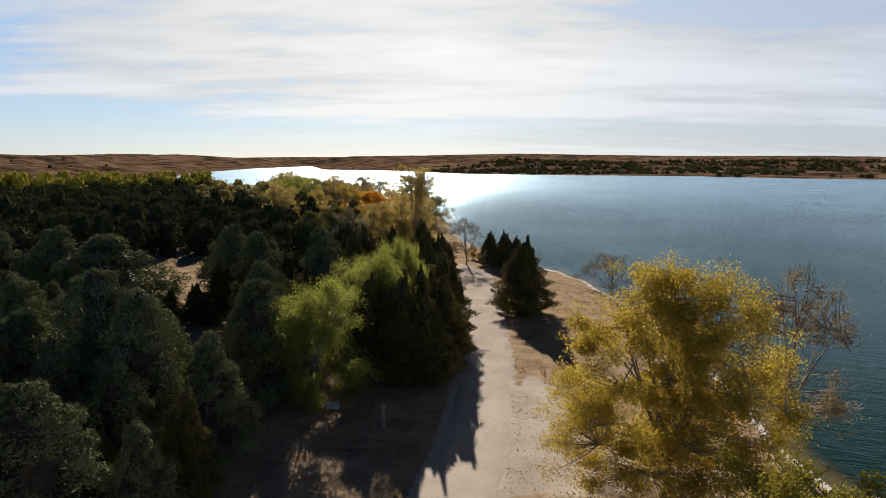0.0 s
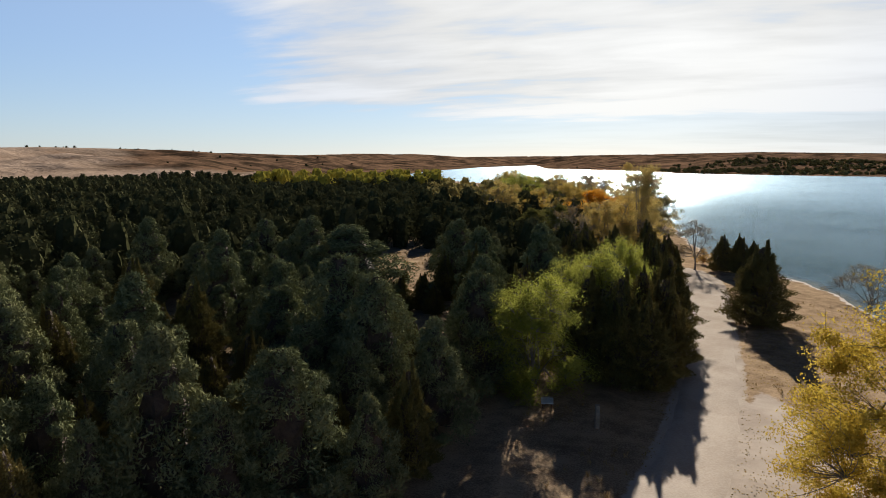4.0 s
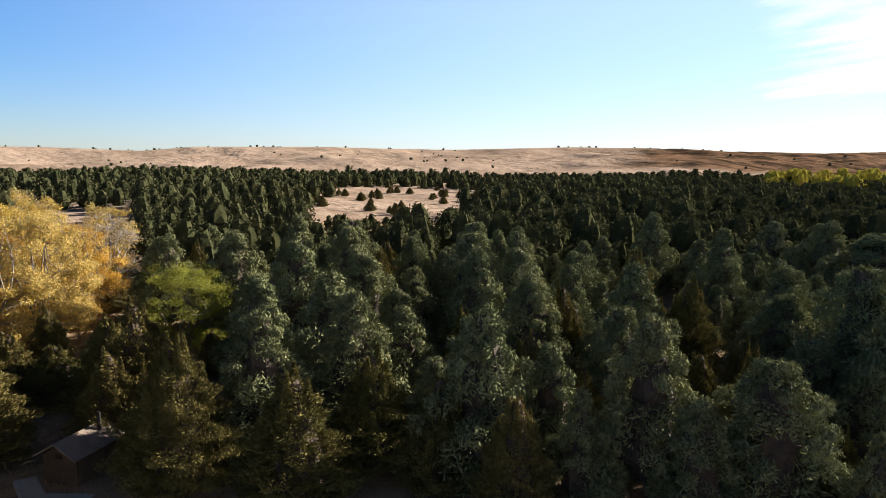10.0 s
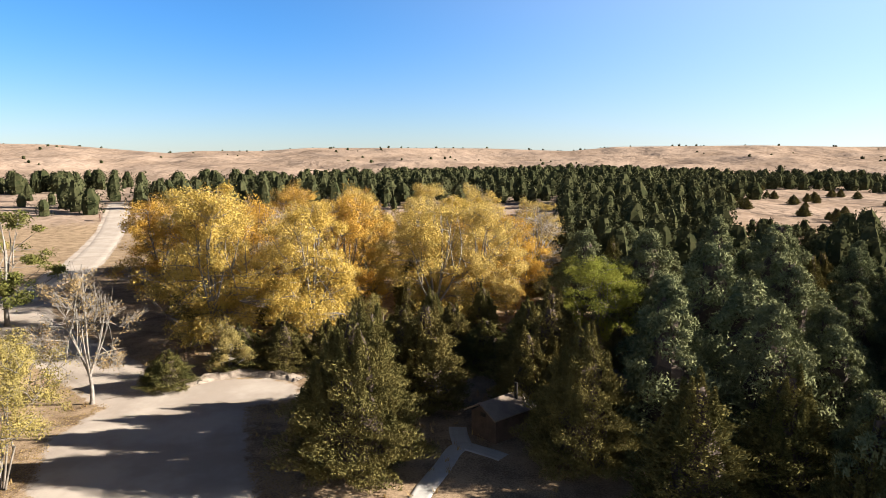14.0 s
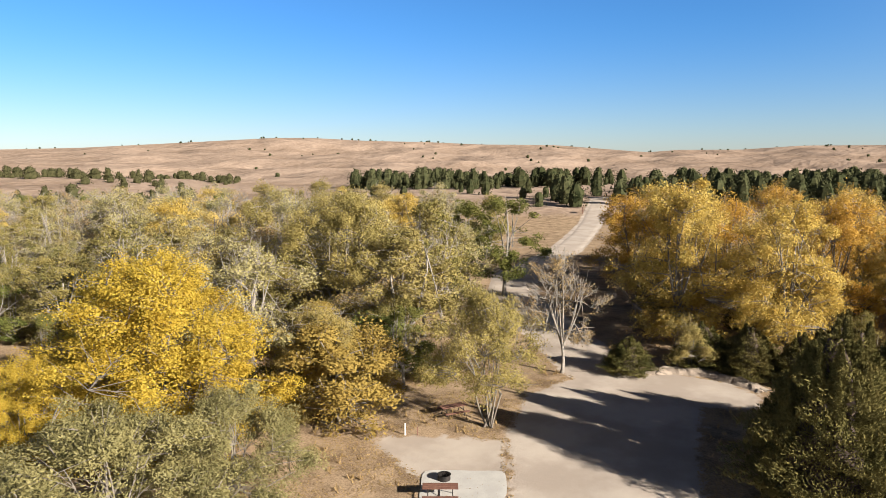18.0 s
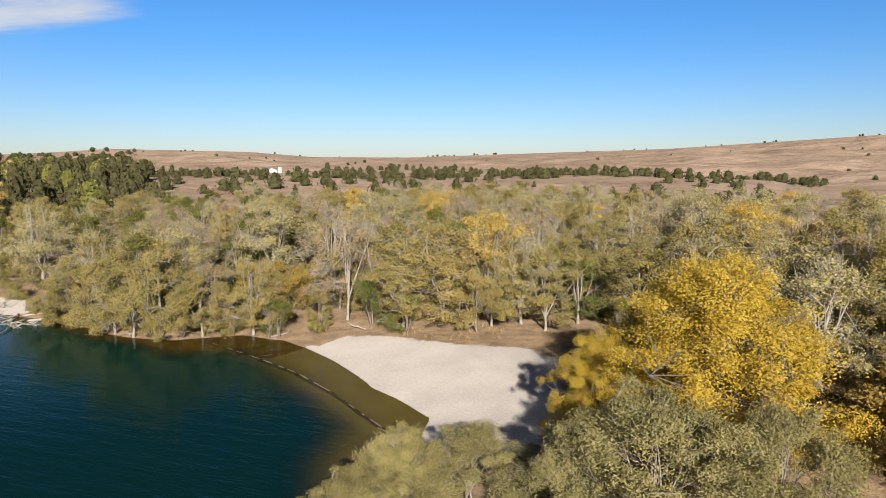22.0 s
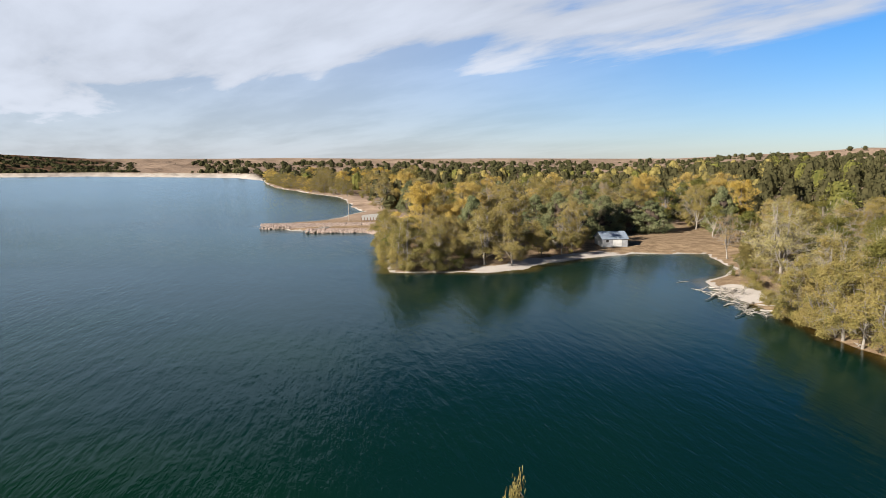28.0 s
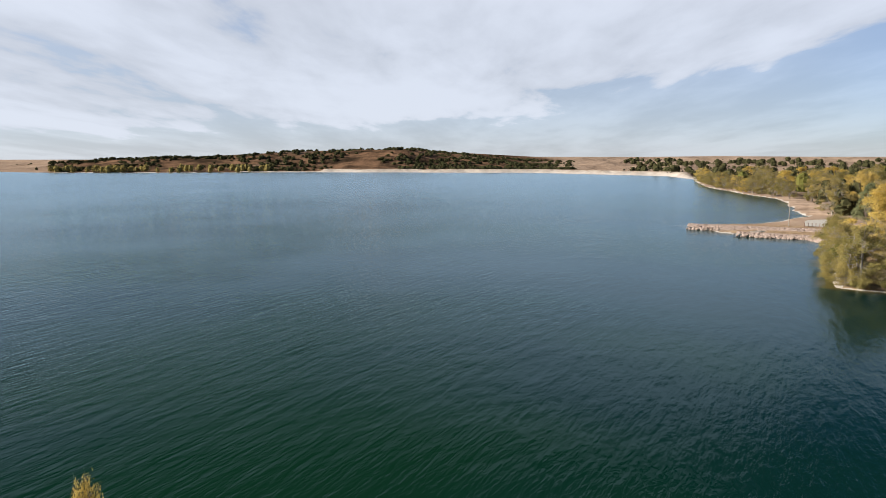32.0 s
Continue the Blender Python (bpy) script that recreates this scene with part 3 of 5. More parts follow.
def patch(name, ring, lift, mat, label, rings=9, samples=72, wander=0.5):
    """A flat area inside a rounded outline, laid on the ground."""
    r = np.array(ring, float)
    s = np.concatenate([[0], np.cumsum(np.linalg.norm(np.roll(r, -1, 0) - r, axis=1))])
    closed = np.vstack([r, r[:1]])
    u = np.linspace(0, s[-1], samples, endpoint=False)
    e = np.stack([np.interp(u, s, closed[:, 0]), np.interp(u, s, closed[:, 1])], 1)
    for _ in range(2):
        e = (np.roll(e, 1, 0) + 2 * e + np.roll(e, -1, 0)) / 4
    c = r.mean(0)
    e = c + (e - c) * (1 + (cloud_noise(e[:, 0] * 0.7, e[:, 1] * 0.7, 9, 3) - 0.5)[:, None] * 0.2 * wander)
    k = np.linspace(0.02, 1, rings)
    p = (c + (e[None] - c) * k[:, None, None]).reshape(-1, 2)
    z = ground_z(p[:, 0], p[:, 1]) + lift
    i, j = np.meshgrid(np.arange(rings - 1), np.arange(samples), indexing="ij")
    q = (j + 1) % samples
    f = np.stack([i * samples + j, (i + 1) * samples + j, (i + 1) * samples + q, i * samples + q], -1).reshape(-1, 4)
    area = 0.5 * np.sum(e[:, 0] * np.roll(e[:, 1], -1) - np.roll(e[:, 0], -1) * e[:, 1])
    if area < 0:
        f = f[:, ::-1]
    return tagged(new(name, mesh_of(name, np.column_stack([p, z]), f, mat, True)), label, "pavement", kind="structure")


# ---- trees ----
class Wood:
    """Gathers tubes and leaves into two meshes."""

    def __init__(self):
        self.v, self.f, self.n = [], [], 0
        self.c, self.a, self.b, self.core = [], [], [], None

    def tube(self, pts, rad, sides):
        pts, rad = np.asarray(pts, float), np.asarray(rad, float)
        t = np.gradient(pts, axis=0)
        t /= np.linalg.norm(t, axis=1)[:, None] + 1e-9
        ref = np.where(np.abs(t[:, 2:3]) < 0.9, [[0, 0, 1.0]], [[1.0, 0, 0]])
        u = np.cross(t, ref)
        u /= np.linalg.norm(u, axis=1)[:, None] + 1e-9
        q = np.cross(t, u)
        ang = np.arange(sides) * 2 * np.pi / sides
        ring = pts[:, None] + rad[:, None, None] * (np.cos(ang)[None, :, None] * u[:, None] + np.sin(ang)[None, :, None] * q[:, None])
        i, j = np.meshgrid(np.arange(len(pts) - 1), np.arange(sides), indexing="ij")
        k = (j + 1) % sides
        self.f.append(self.n + np.stack([i * sides + j, i * sides + k, (i + 1) * sides + k, (i + 1) * sides + j], -1).reshape(-1, 4))
        self.v.append(ring.reshape(-1, 3))
        self.n += len(pts) * sides

    def leaves(self, at, along, across):
        self.c.append(at), self.a.append(along), self.b.append(across)

    def stem_mesh(self, name, mat, k=1.0):
        return mesh_of(name, np.vstack(self.v) * k, np.vstack(self.f), mat, True)

    def leaf_mesh(self, name, mat, whole=True):
        """whole: leaves as lozenges; else as single triangles."""
        c, a, b = np.vstack(self.c), np.vstack(self.a), np.vstack(self.b)
        if whole:
            v = np.stack([c - a, c + b - a * 0.1, c + a, c - b - a * 0.1], 1).reshape(-1, 3)
            return mesh_of(name, v, np.arange(len(v)).reshape(-1, 4), mat)
        v, f = self.triangles()
        me = mesh_of(name, v, f, mat)
        if self.core is not None:  # solid core, painted dark for the shade inside the crown
            me.materials.append(BARK_AND_SHADE)
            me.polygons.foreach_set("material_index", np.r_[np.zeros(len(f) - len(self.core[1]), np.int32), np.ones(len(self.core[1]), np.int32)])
        return me

    def triangles(self):
        c, a, b = np.vstack(self.c), np.vstack(self.a), np.vstack(self.b)
        v = np.stack([c - a + b, c - a - b, c + a], 1).reshape(-1, 3)
        f = np.arange(len(v)).reshape(-1, 3)
        if self.core is not None:
            f = np.vstack([f, self.core[1] + len(v)])
            v = np.vstack([v, self.core[0]])
        return v, f

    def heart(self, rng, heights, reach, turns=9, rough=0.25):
        """A solid core that stands in for the shade inside a crown."""
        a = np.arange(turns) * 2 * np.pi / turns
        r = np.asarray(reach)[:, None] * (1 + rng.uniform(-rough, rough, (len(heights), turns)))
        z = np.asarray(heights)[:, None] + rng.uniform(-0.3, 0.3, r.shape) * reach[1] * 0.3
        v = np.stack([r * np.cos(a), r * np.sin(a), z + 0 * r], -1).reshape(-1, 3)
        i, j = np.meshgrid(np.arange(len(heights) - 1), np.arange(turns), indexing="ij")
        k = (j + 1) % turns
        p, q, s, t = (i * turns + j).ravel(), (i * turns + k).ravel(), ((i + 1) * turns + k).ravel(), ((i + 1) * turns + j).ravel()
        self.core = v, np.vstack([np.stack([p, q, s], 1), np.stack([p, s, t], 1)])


def unit(v):
    return v / (np.linalg.norm(v, axis=-1, keepdims=True) + 1e-9)


def bent(a, b, lift, rng, n):
    """Points along a bowed branch from a to b."""
    m = (a + b) / 2 + np.array([0, 0, lift]) + rng.normal(0, 0.07, 3) * np.linalg.norm(b - a)
    t = np.linspace(0, 1, n)[:, None]
    return (1 - t) ** 2 * a + 2 * t * (1 - t) * m + t * t * b


def broadleaf(rng, tall, wide, base, fork, clusters, leaves, size, spread=0.6, thin=0.1, droop=0.0, stems=1, limbs=5, twigs=0, narrow=0.62, bunch=0.17):
    """A tree with a lumpy crown between base and its top: limbs, twigs to each clump, and leaves round the clumps."""
    wd, nodes = Wood(), []
    r0 = tall * 0.0155 / stems ** 0.4
    k1, k2 = rng.random() * 6, rng.random() * 6

    def reach(u, az):
        lump = 1 + 0.16 * np.sin(az * 2 + k1) + 0.13 * np.sin(az * 5 + u * 8 + k2) + 0.08 * np.sin(az * 9 - u * 17)
        return wide / 2 * np.sin(np.pi * np.clip(0.22 + 0.73 * u, 0, 1)) ** 0.7 * lump

    def spot(u, az, q):
        r = reach(u, az) * q
        return np.array([r * math.cos(az), r * math.sin(az), tall * (base + (1 - base) * u)])

    for s in range(stems):
        foot = np.array([0, 0, -0.25]) + (np.append(rng.normal(0, 0.3, 2), 0) if stems > 1 else 0)
        lean = np.append(rng.normal(0, 0.03 if stems == 1 else 0.12, 2), 0) * tall
        top = np.array([0, 0, tall * fork]) + lean * fork * 2
        wd.tube(bent(foot, top, 0, rng, 5), r0 * np.array([1.6, 1.1, 0.98, 0.9, 0.8]), 8)
        for k in range(limbs):
            az = 2 * math.pi * (k + rng.uniform(-0.35, 0.35)) / limbs + s
            end = spot(rng.uniform(0.35, 0.97), az, rng.uniform(0.35, 0.8)) if k else spot(0.97, az, 0.3)
            p = bent(top - (top - foot) * rng.uniform(0, 0.15), end, tall * 0.05, rng, 7)
            wd.tube(p, r0 * np.linspace(0.66, 0.10, 7), 6)
            nodes += list(p[1:])
            for j in range(3):
                az2 = az + rng.uniform(-0.9, 0.9)
                p2 = bent(p[rng.integers(2, 6)], spot(rng.uniform(0.1, 1.0), az2, rng.uniform(0.6, 0.95)), tall * 0.02, rng, 5)
                wd.tube(p2, r0 * np.linspace(0.28, 0.05, 5), 4)
                nodes += list(p2[1:])
    nodes = np.array(nodes)
    # boughs carry bunches of clumps, with gaps between them
    boughs = max(11, int(clusters / (5.0 if bunch > 0.13 else 3.0)))
    u, az = rng.random(boughs), rng.random(boughs) * 2 * np.pi + np.arange(boughs) * 2.4
    q = np.where(rng.random(boughs) < 0.75, rng.uniform(0.62, 0.92, boughs), rng.uniform(0.15, 0.55, boughs))
    r = reach(u, az) * q
    seat = np.stack([r * np.cos(az), r * np.sin(az), tall * (base + (1 - base) * (0.03 + 0.91 * u)) - 0.25 * droop * r], 1)
    which = rng.integers(0, boughs, clusters)
    hubs = seat[which] + unit(rng.normal(0, 1, (clusters, 3))) * rng.random((clusters, 1)) ** 0.4 * wide * bunch * np.array([1, 1, 0.75])
    for h in hubs:
        d = np.linalg.norm(nodes - h, axis=1) + 1.5 * np.clip(nodes[:, 2] - h[2], 0, None)
        a = nodes[d.argmin()]
        wd.tube(bent(a, h, 0.1, rng, 4), [0.035, 0.028, 0.02, 0.008], 3)
        for _ in range(twigs):
            e = h + unit(rng.normal(0, 1, 3) + [0, 0, 0.5] + unit(h - a) * 0.8) * spread * rng.uniform(0.8, 1.7)
            wd.tube([h if rng.random() < 0.5 else (a + h) / 2, e], [0.02, 0.006], 3)
    weight = rng.gamma(1.6, 1.0, clusters) * (rng.random(clusters) > thin)
    pick = rng.choice(clusters, leaves, p=weight / weight.sum())
    off = unit(rng.normal(0, 1, (leaves, 3))) * rng.random((leaves, 1)) ** 0.42 * (1 + 0.5 * (rng.random((leaves, 1)) < 0.08))
    off *= spread * 1.35 * np.array([1, 1, 0.8]) * rng.uniform(0.7, 1.2, (clusters, 1))[pick]
    at = hubs[pick] + off - [0, 0, 1] * (0.5 * droop * np.abs(off[:, :1]))
    along = unit(rng.normal(0, 1, (leaves, 3)) + [0, 0, -0.6 * droop]) * size * rng.uniform(0.6, 1.2, (leaves, 1))
    face = unit(off) * 0.8 + unit(at - [0, 0, tall * (base + 0.35 * (1 - base))]) * 0.9 + rng.normal(0, 0.55, (leaves, 3))
    across = unit(np.cross(along, face)) * size * (0.62 if not droop else 0.34)
    wd.leaves(at, along * narrow, across * narrow)
    return wd


def pine(rng, tall, wide, lobes, blades, size):
    """A rounded cone of soft lobes of needles round a solid core painted dark, with deep gaps between the lobes."""
    wd = Wood()
    wd.tube([(0, 0, -0.2), (0.05, 0, tall * 0.5), (0, 0.05, tall * 0.97)], [tall * 0.017, tall * 0.011, 0.02], 6)
    k1, bulk = rng.random() * 6, rng.uniform(0.5, 0.85)

    def profile(u):
        return np.where(u < 0.25, 0.66 + u * 1.36, np.clip((1.0 - u) / 0.75, 0, 1) ** bulk)

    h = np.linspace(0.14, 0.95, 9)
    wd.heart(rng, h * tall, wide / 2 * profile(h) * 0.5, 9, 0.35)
    u = 0.10 + 0.88 * ((np.arange(lobes) + rng.uniform(0, 1, lobes)) / lobes) ** 1.15
    az = np.arange(lobes) * 2.4 + rng.uniform(-0.5, 0.5, lobes)
    bulge = wide * rng.uniform(0.09, 0.20, lobes) * (0.55 + 0.55 * profile(u))
    r = np.clip(wide / 2 * profile(u) * rng.uniform(0.7, 1.3, lobes) * (1 + 0.14 * np.sin(az * 2 + k1)) - bulge * 0.5, 0, None)
    out = np.stack([np.cos(az), np.sin(az), 0 * az], 1)
    mid = out * r[:, None] + np.stack([0 * u, 0 * u, u * tall - bulge * 0.7 + 0.12 * r], 1)
    for k in range(0, lobes, 2):
        q = np.array([0, 0, max(mid[k, 2] - 0.25 * r[k], tall * 0.08)])
        wd.tube([q, (q + mid[k]) / 2, mid[k]], [0.05, 0.035, 0.012], 3)
    v = unit(rng.normal(0, 1, (lobes, blades, 3)) + (out + [0, 0, 0.7])[:, None] * 0.55)
    at = mid[:, None] + v * bulge[:, None, None] * [1.1, 1.1, 0.85] * rng.uniform(0.62, 1.12, (lobes, blades, 1))
    along = unit(rng.normal(0, 0.8, v.shape) + v * 0.55 + [0, 0, 0.4]) * size * rng.uniform(0.6, 1.2, (lobes, blades, 1))
    across = unit(np.cross(along, v + rng.normal(0, 0.25, v.shape))) * size * 0.30
    wd.leaves(at.reshape(-1, 3), along.reshape(-1, 3), across.reshape(-1, 3))
    return wd


def cedar(rng, tall, wide, sprays, size, tops):
    wd = Wood()
    wd.tube([(0, 0, -0.2), (0, 0, tall * 0.5), (0, 0, tall * 0.95)], [tall * 0.02, tall * 0.012, 0.02], 6)

    def profile(u):
        return np.minimum((1 - u) ** 0.66 * 1.08, 0.7 + u * 1.4)

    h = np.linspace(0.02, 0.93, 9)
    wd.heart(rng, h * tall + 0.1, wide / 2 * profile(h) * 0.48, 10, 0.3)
    u = 1 - np.sqrt(rng.random(sprays)) * 0.98
    az = rng.random(sprays) * 2 * np.pi
    k1, k2 = rng.random() * 6, rng.random() * 6
    lobes = 1 + 0.20 * np.sin(az * 5 + u * 16 + k1) + 0.18 * np.sin(u * 40 + az * 3 + k2) + 0.10 * np.sin(az * 9 - u * 27)
    r = wide / 2 * profile(u) * lobes * np.sqrt(rng.uniform(0.5, 1.0, sprays))
    p = np.stack([r * np.cos(az), r * np.sin(az), 0.25 + u * (tall - 0.5)], 1)
    # side leaders break the cone
    for k in range(tops):
        a, g = rng.random() * 6.28, rng.uniform(0.35, 0.88)
        c = np.array([math.cos(a), math.sin(a)]) * wide * 0.5 * (1 - g) * 1.1
        m = max(3, sprays // 14)
        v, b = rng.random(m), rng.random(m) * 6.28
        rr = 0.065 * wide * (1 - v)
        p = np.vstack([p, np.stack([c[0] + rr * np.cos(b), c[1] + rr * np.sin(b), tall * (g - 0.10 + 0.28 * v)], 1)])
    n = len(p)
    out = unit(p * [1, 1, 0] + 1e-6) * [1, 1, 0]
    along = unit(out * 0.7 + [0, 0, 0.75] + rng.normal(0, 0.42, (n, 3))) * size * rng.uniform(0.5, 1.2, (n, 1))
    across = unit(np.cross(along, out + [0, 0, 0.35] + rng.normal(0, 0.45, (n, 3)))) * size * 0.19
    wd.leaves(p, along * 0.6, across)
    return wd


KINDS = {}


def sort_of_tree(kind, name, label, make, stem, leaf, variants=3, seed=1, whole=False):
    """Makes the meshes of a kind of tree, one metre per metre, ready to be set out."""
    made = []
    for k in range(variants):
        wd = make(np.random.default_rng(seed * 100 + k))
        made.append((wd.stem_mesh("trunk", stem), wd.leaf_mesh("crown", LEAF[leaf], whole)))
    KINDS[kind] = (name, label, made)


def plant(kind, x, y, tall=1.0, wide=None, turn=None, sink=0.05):
    """Sets a tree out; tall and wide are factors on the kind's own size."""
    name, label, made = KINDS[kind]
    k = random.randrange(len(made))
    ob = new(name)
    wide = tall if wide is None else wide
    ob.matrix_basis = Matrix.LocRotScale((x, y, z_at(x, y) - sink), Euler((0, 0, random.uniform(0, 6.28) if turn is None else turn)), (wide, wide, tall))
    for part_name, me in zip(("trunk", "crown"), made[k]):
        new(part_name, me).parent = ob
    return tagged(ob, label, "tree", group=name.replace("_", " ") + "s")


sort_of_tree("gold_near", "cottonwood_tree", "big cottonwood with thinning golden yellow autumn leaves", lambda g: broadleaf(g, 14, 13, 0.09, 0.18, 620, 140000, 0.122, 0.66, 0.03, 0, 1, 7, 1, 0.62, 0.165), BARK, "gold", 2, 1, True)
sort_of_tree("lime", "cottonwood_tree", "cottonwood with yellowish green leaves beside the water", lambda g: broadleaf(g, 10, 11, 0.10, 0.2, 200, 38000, 0.14, 0.55, 0.06, 0, 1, 6, 1, 0.62, 0.12), BARK, "lime", 1, 14, True)
sort_of_tree("sage", "willow_tree", "bushy willow with greyish olive autumn leaves", lambda g: broadleaf(g, 9, 10, 0.22, 0.2, 240, 62000, 0.14, 0.54, 0.03, 0.6, 3, 4, 0, 0.62, 0.125), BARK, "sage", 2, 15, True)
sort_of_tree("gold", "cottonwood_tree", "tall cottonwood with thinning golden yellow autumn leaves", lambda g: broadleaf(g, 14, 10, 0.10, 0.20, 260, 27000, 0.165, 0.68, 0.05, 0, 1, 7, 2), BARK, "straw", 4, 2)
sort_of_tree("amber", "cottonwood_tree", "tall cottonwood with orange and amber autumn leaves", lambda g: broadleaf(g, 14, 10, 0.10, 0.20, 260, 27000, 0.165, 0.68, 0.05, 0, 1, 7, 2), BARK, "amber", 2, 3)
sort_of_tree("olive", "ash_tree", "ash tree with yellowish olive green leaves and pale limbs", lambda g: broadleaf(g, 13, 9, 0.10, 0.18, 180, 15500, 0.185, 0.62, 0.12, 0, 1, 6, 2), PALE_BARK, "olive", 5, 4)
sort_of_tree("thin", "ash_tree", "thin airy tree with pale yellow leaves and grey limbs", lambda g: broadleaf(g, 13, 9, 0.16, 0.2, 170, 8500, 0.17, 0.66, 0.15, 0, 1, 7, 5), PALE_BARK, "pale", 4, 20)
sort_of_tree("vase", "shrub_tree", "vase-shaped shrub tree on several bare leaning stems", lambda g: broadleaf(g, 9, 9, 0.34, 0.30, 300, 38000, 0.11, 0.55, 0.05, 0, 6, 2, 2, 0.62, 0.15), BARK, "tawny", 2, 21, True)
sort_of_tree("orange", "cottonwood_tree", "tall cottonwood with bright orange autumn leaves", lambda g: broadleaf(g, 14, 10, 0.06, 0.16, 140, 15000, 0.195, 0.60, 0.08, 0, 1, 5, 1), BARK, "orange", 1, 18)
sort_of_tree("bare_bush", "bare_shrub", "rounded leafless grey shrub beside the track", lambda g: broadleaf(g, 6, 8, 0.05, 0.1, 130, 900, 0.14, 0.5, 0.3, 0, 3, 4, 5), BARK, "bare", 1, 19)
sort_of_tree("olive_near", "ash_tree", "spreading ash tree with olive yellow leaves and dark limbs", lambda g: broadleaf(g, 13, 12, 0.10, 0.18, 300, 64000, 0.118, 0.62, 0.08, 0, 1, 6, 2, 0.62, 0.125), BARK, "tawny", 2, 16, True)
sort_of_tree("brush", "olive_bush", "dark green and brown bush under the trees", lambda g: broadleaf(g, 6, 6, 0.04, 0.1, 60, 6000, 0.18, 0.50, 0.04, 0.3, 2, 3), BARK, "green", 2, 17)
sort_of_tree("green", "elm_tree", "leafy tree still green with pale trunk", lambda g: broadleaf(g, 13, 8, 0.14, 0.25, 100, 10000, 0.195, 0.56, 0.08, 0, 1, 5), PALE_BARK, "green", 3, 5)
sort_of_tree("bare", "bare_tree", "almost bare tree with pale grey branches and few leaves", lambda g: broadleaf(g, 12, 9, 0.2, 0.22, 120, 2600, 0.17, 0.6, 0.2, 0, 1, 6, 9), PALE_BARK, "bare", 3, 6)
sort_of_tree("rust", "bushy_tree", "rusty brown bushy tree losing its leaves", lambda g: broadleaf(g, 7, 6, 0.1, 0.12, 110, 17000, 0.13, 0.50, 0.05, 0, 2, 3, 1), BARK, "rust", 2, 7)
sort_of_tree("willow", "willow_tree", "rounded willow with narrow yellow green leaves", lambda g: broadleaf(g, 9, 10, 0.06, 0.15, 280, 44000, 0.155, 0.60, 0.03, 0.5, 3, 4), BARK, "willow", 2, 8, True)
sort_of_tree("bush", "olive_bush", "olive green bush at the water's edge", lambda g: broadleaf(g, 6, 6, 0.04, 0.1, 90, 10000, 0.17, 0.50, 0.04, 0.3, 2, 3), BARK, "olive", 3, 9)
sort_of_tree("pine", "pine_tree", "dark green ponderosa pine in the plantation", lambda g: pine(g, 10, 6.4, 54, 270, 0.185), BARK_AND_SHADE, "pine", 6, 10)
sort_of_tree("big_cedar", "cedar_tree", "broad red cedar with olive green feathery sprays", lambda g: cedar(g, 10.5, 9.0, 44000, 0.22, 22), BARK_AND_SHADE, "cedar", 2, 22)
sort_of_tree("cedar", "cedar_tree", "pointed red cedar with olive brown sprays", lambda g: cedar(g, 8, 5.0, 19000, 0.21, 14), BARK_AND_SHADE, "cedar", 5, 11)

PLANTED = []


def set_out(kind, rows, spread=0.1):
    """rows of x, y, height, width in metres."""
    own = {"gold_near": (14, 13), "gold": (14, 10), "amber": (14, 10), "olive": (13, 9), "thin": (13, 9), "vase": (9, 9), "green": (13, 8), "bare": (12, 9), "rust": (7, 6), "willow": (9, 10), "sage": (9, 10), "lime": (10, 11), "bush": (6, 6), "brush": (6, 6), "olive_near": (13, 12), "orange": (14, 10), "bare_bush": (6, 8), "pine": (10, 6.4), "cedar": (8, 5.0), "big_cedar": (10.5, 9.0)}[kind]
    for x, y, tall, wide in rows:
        PLANTED.append((x, y, wide * 0.42))
        plant(kind, x, y, tall / own[0], wide / own[1])


set_out('gold_near', [(12.6, 39.9, 14.4, 13.6), (-18.7, -44.1, 13.3, 16.0), (-10.7, -45.7, 7.8, 6.7)])
set_out('lime', [(13.6, 24.0, 9.8, 10.5)])
set_out('bare', [(23.0, 47.0, 14.3, 9.6), (-30.5, 215.7, 17.5, 14.6), (1.8, 133.8, 9.6, 7.8), (-51.5, -33.9, 12.0, 7.7), (-108.5, 4.7, 12.5, 13.6), (-45.6, -53.6, 10.1, 13.5)])
set_out('bare_bush', [(25.7, 112.5, 6.5, 11.6)])
set_out('cedar', [(8.9, 91.1, 10.3, 8.4), (6.6, 133.8, 6.6, 5.0), (9.5, 133.9, 7.0, 5.1), (11.9, 133.9, 6.1, 5.1), (-1.7, 66.7, 9.8, 6.1), (-1.7, 77.6, 10.3, 7.1), (-3.9, 68.6, 10.1, 6.3), (-5.4, 62.5, 10.5, 6.0), (-3.0, 62.0, 8.8, 5.8), (-8.6, 63.5, 10.0, 6.0), (-15.5, 64.5, 10.0, 6.0), (-47.3, 6.1, 7.5, 6.4), (-37.7, 10.9, 8.2, 7.0), (-39.9, 16.8, 8.0, 6.6), (-35.1, 19.3, 7.5, 5.4), (-29.8, 21.2, 7.5, 4.9), (-53.0, -6.0, 9.0, 7.0), (-58.0, 2.5, 8.0, 7.0), (-50.0, -10.0, 9.0, 6.5), (-55.5, 4.0, 8.5, 7.0), (-61.5, 4.5, 8.5, 7.0), (-55.8, -29.5, 3.6, 4.8), (-62.1, -20.8, 4.6, 4.9), (-63.5, -17.1, 4.6, 4.9), (-64.8, -21.7, 4.4, 6.3), (-66.9, -10.0, 5.4, 6.2), (-65.7, -4.9, 5.9, 6.1), (-63.7, -1.5, 5.2, 5.9), (-66.2, 2.5, 6.0, 6.1), (-62.4, -25.1, 4.2, 6.2)])
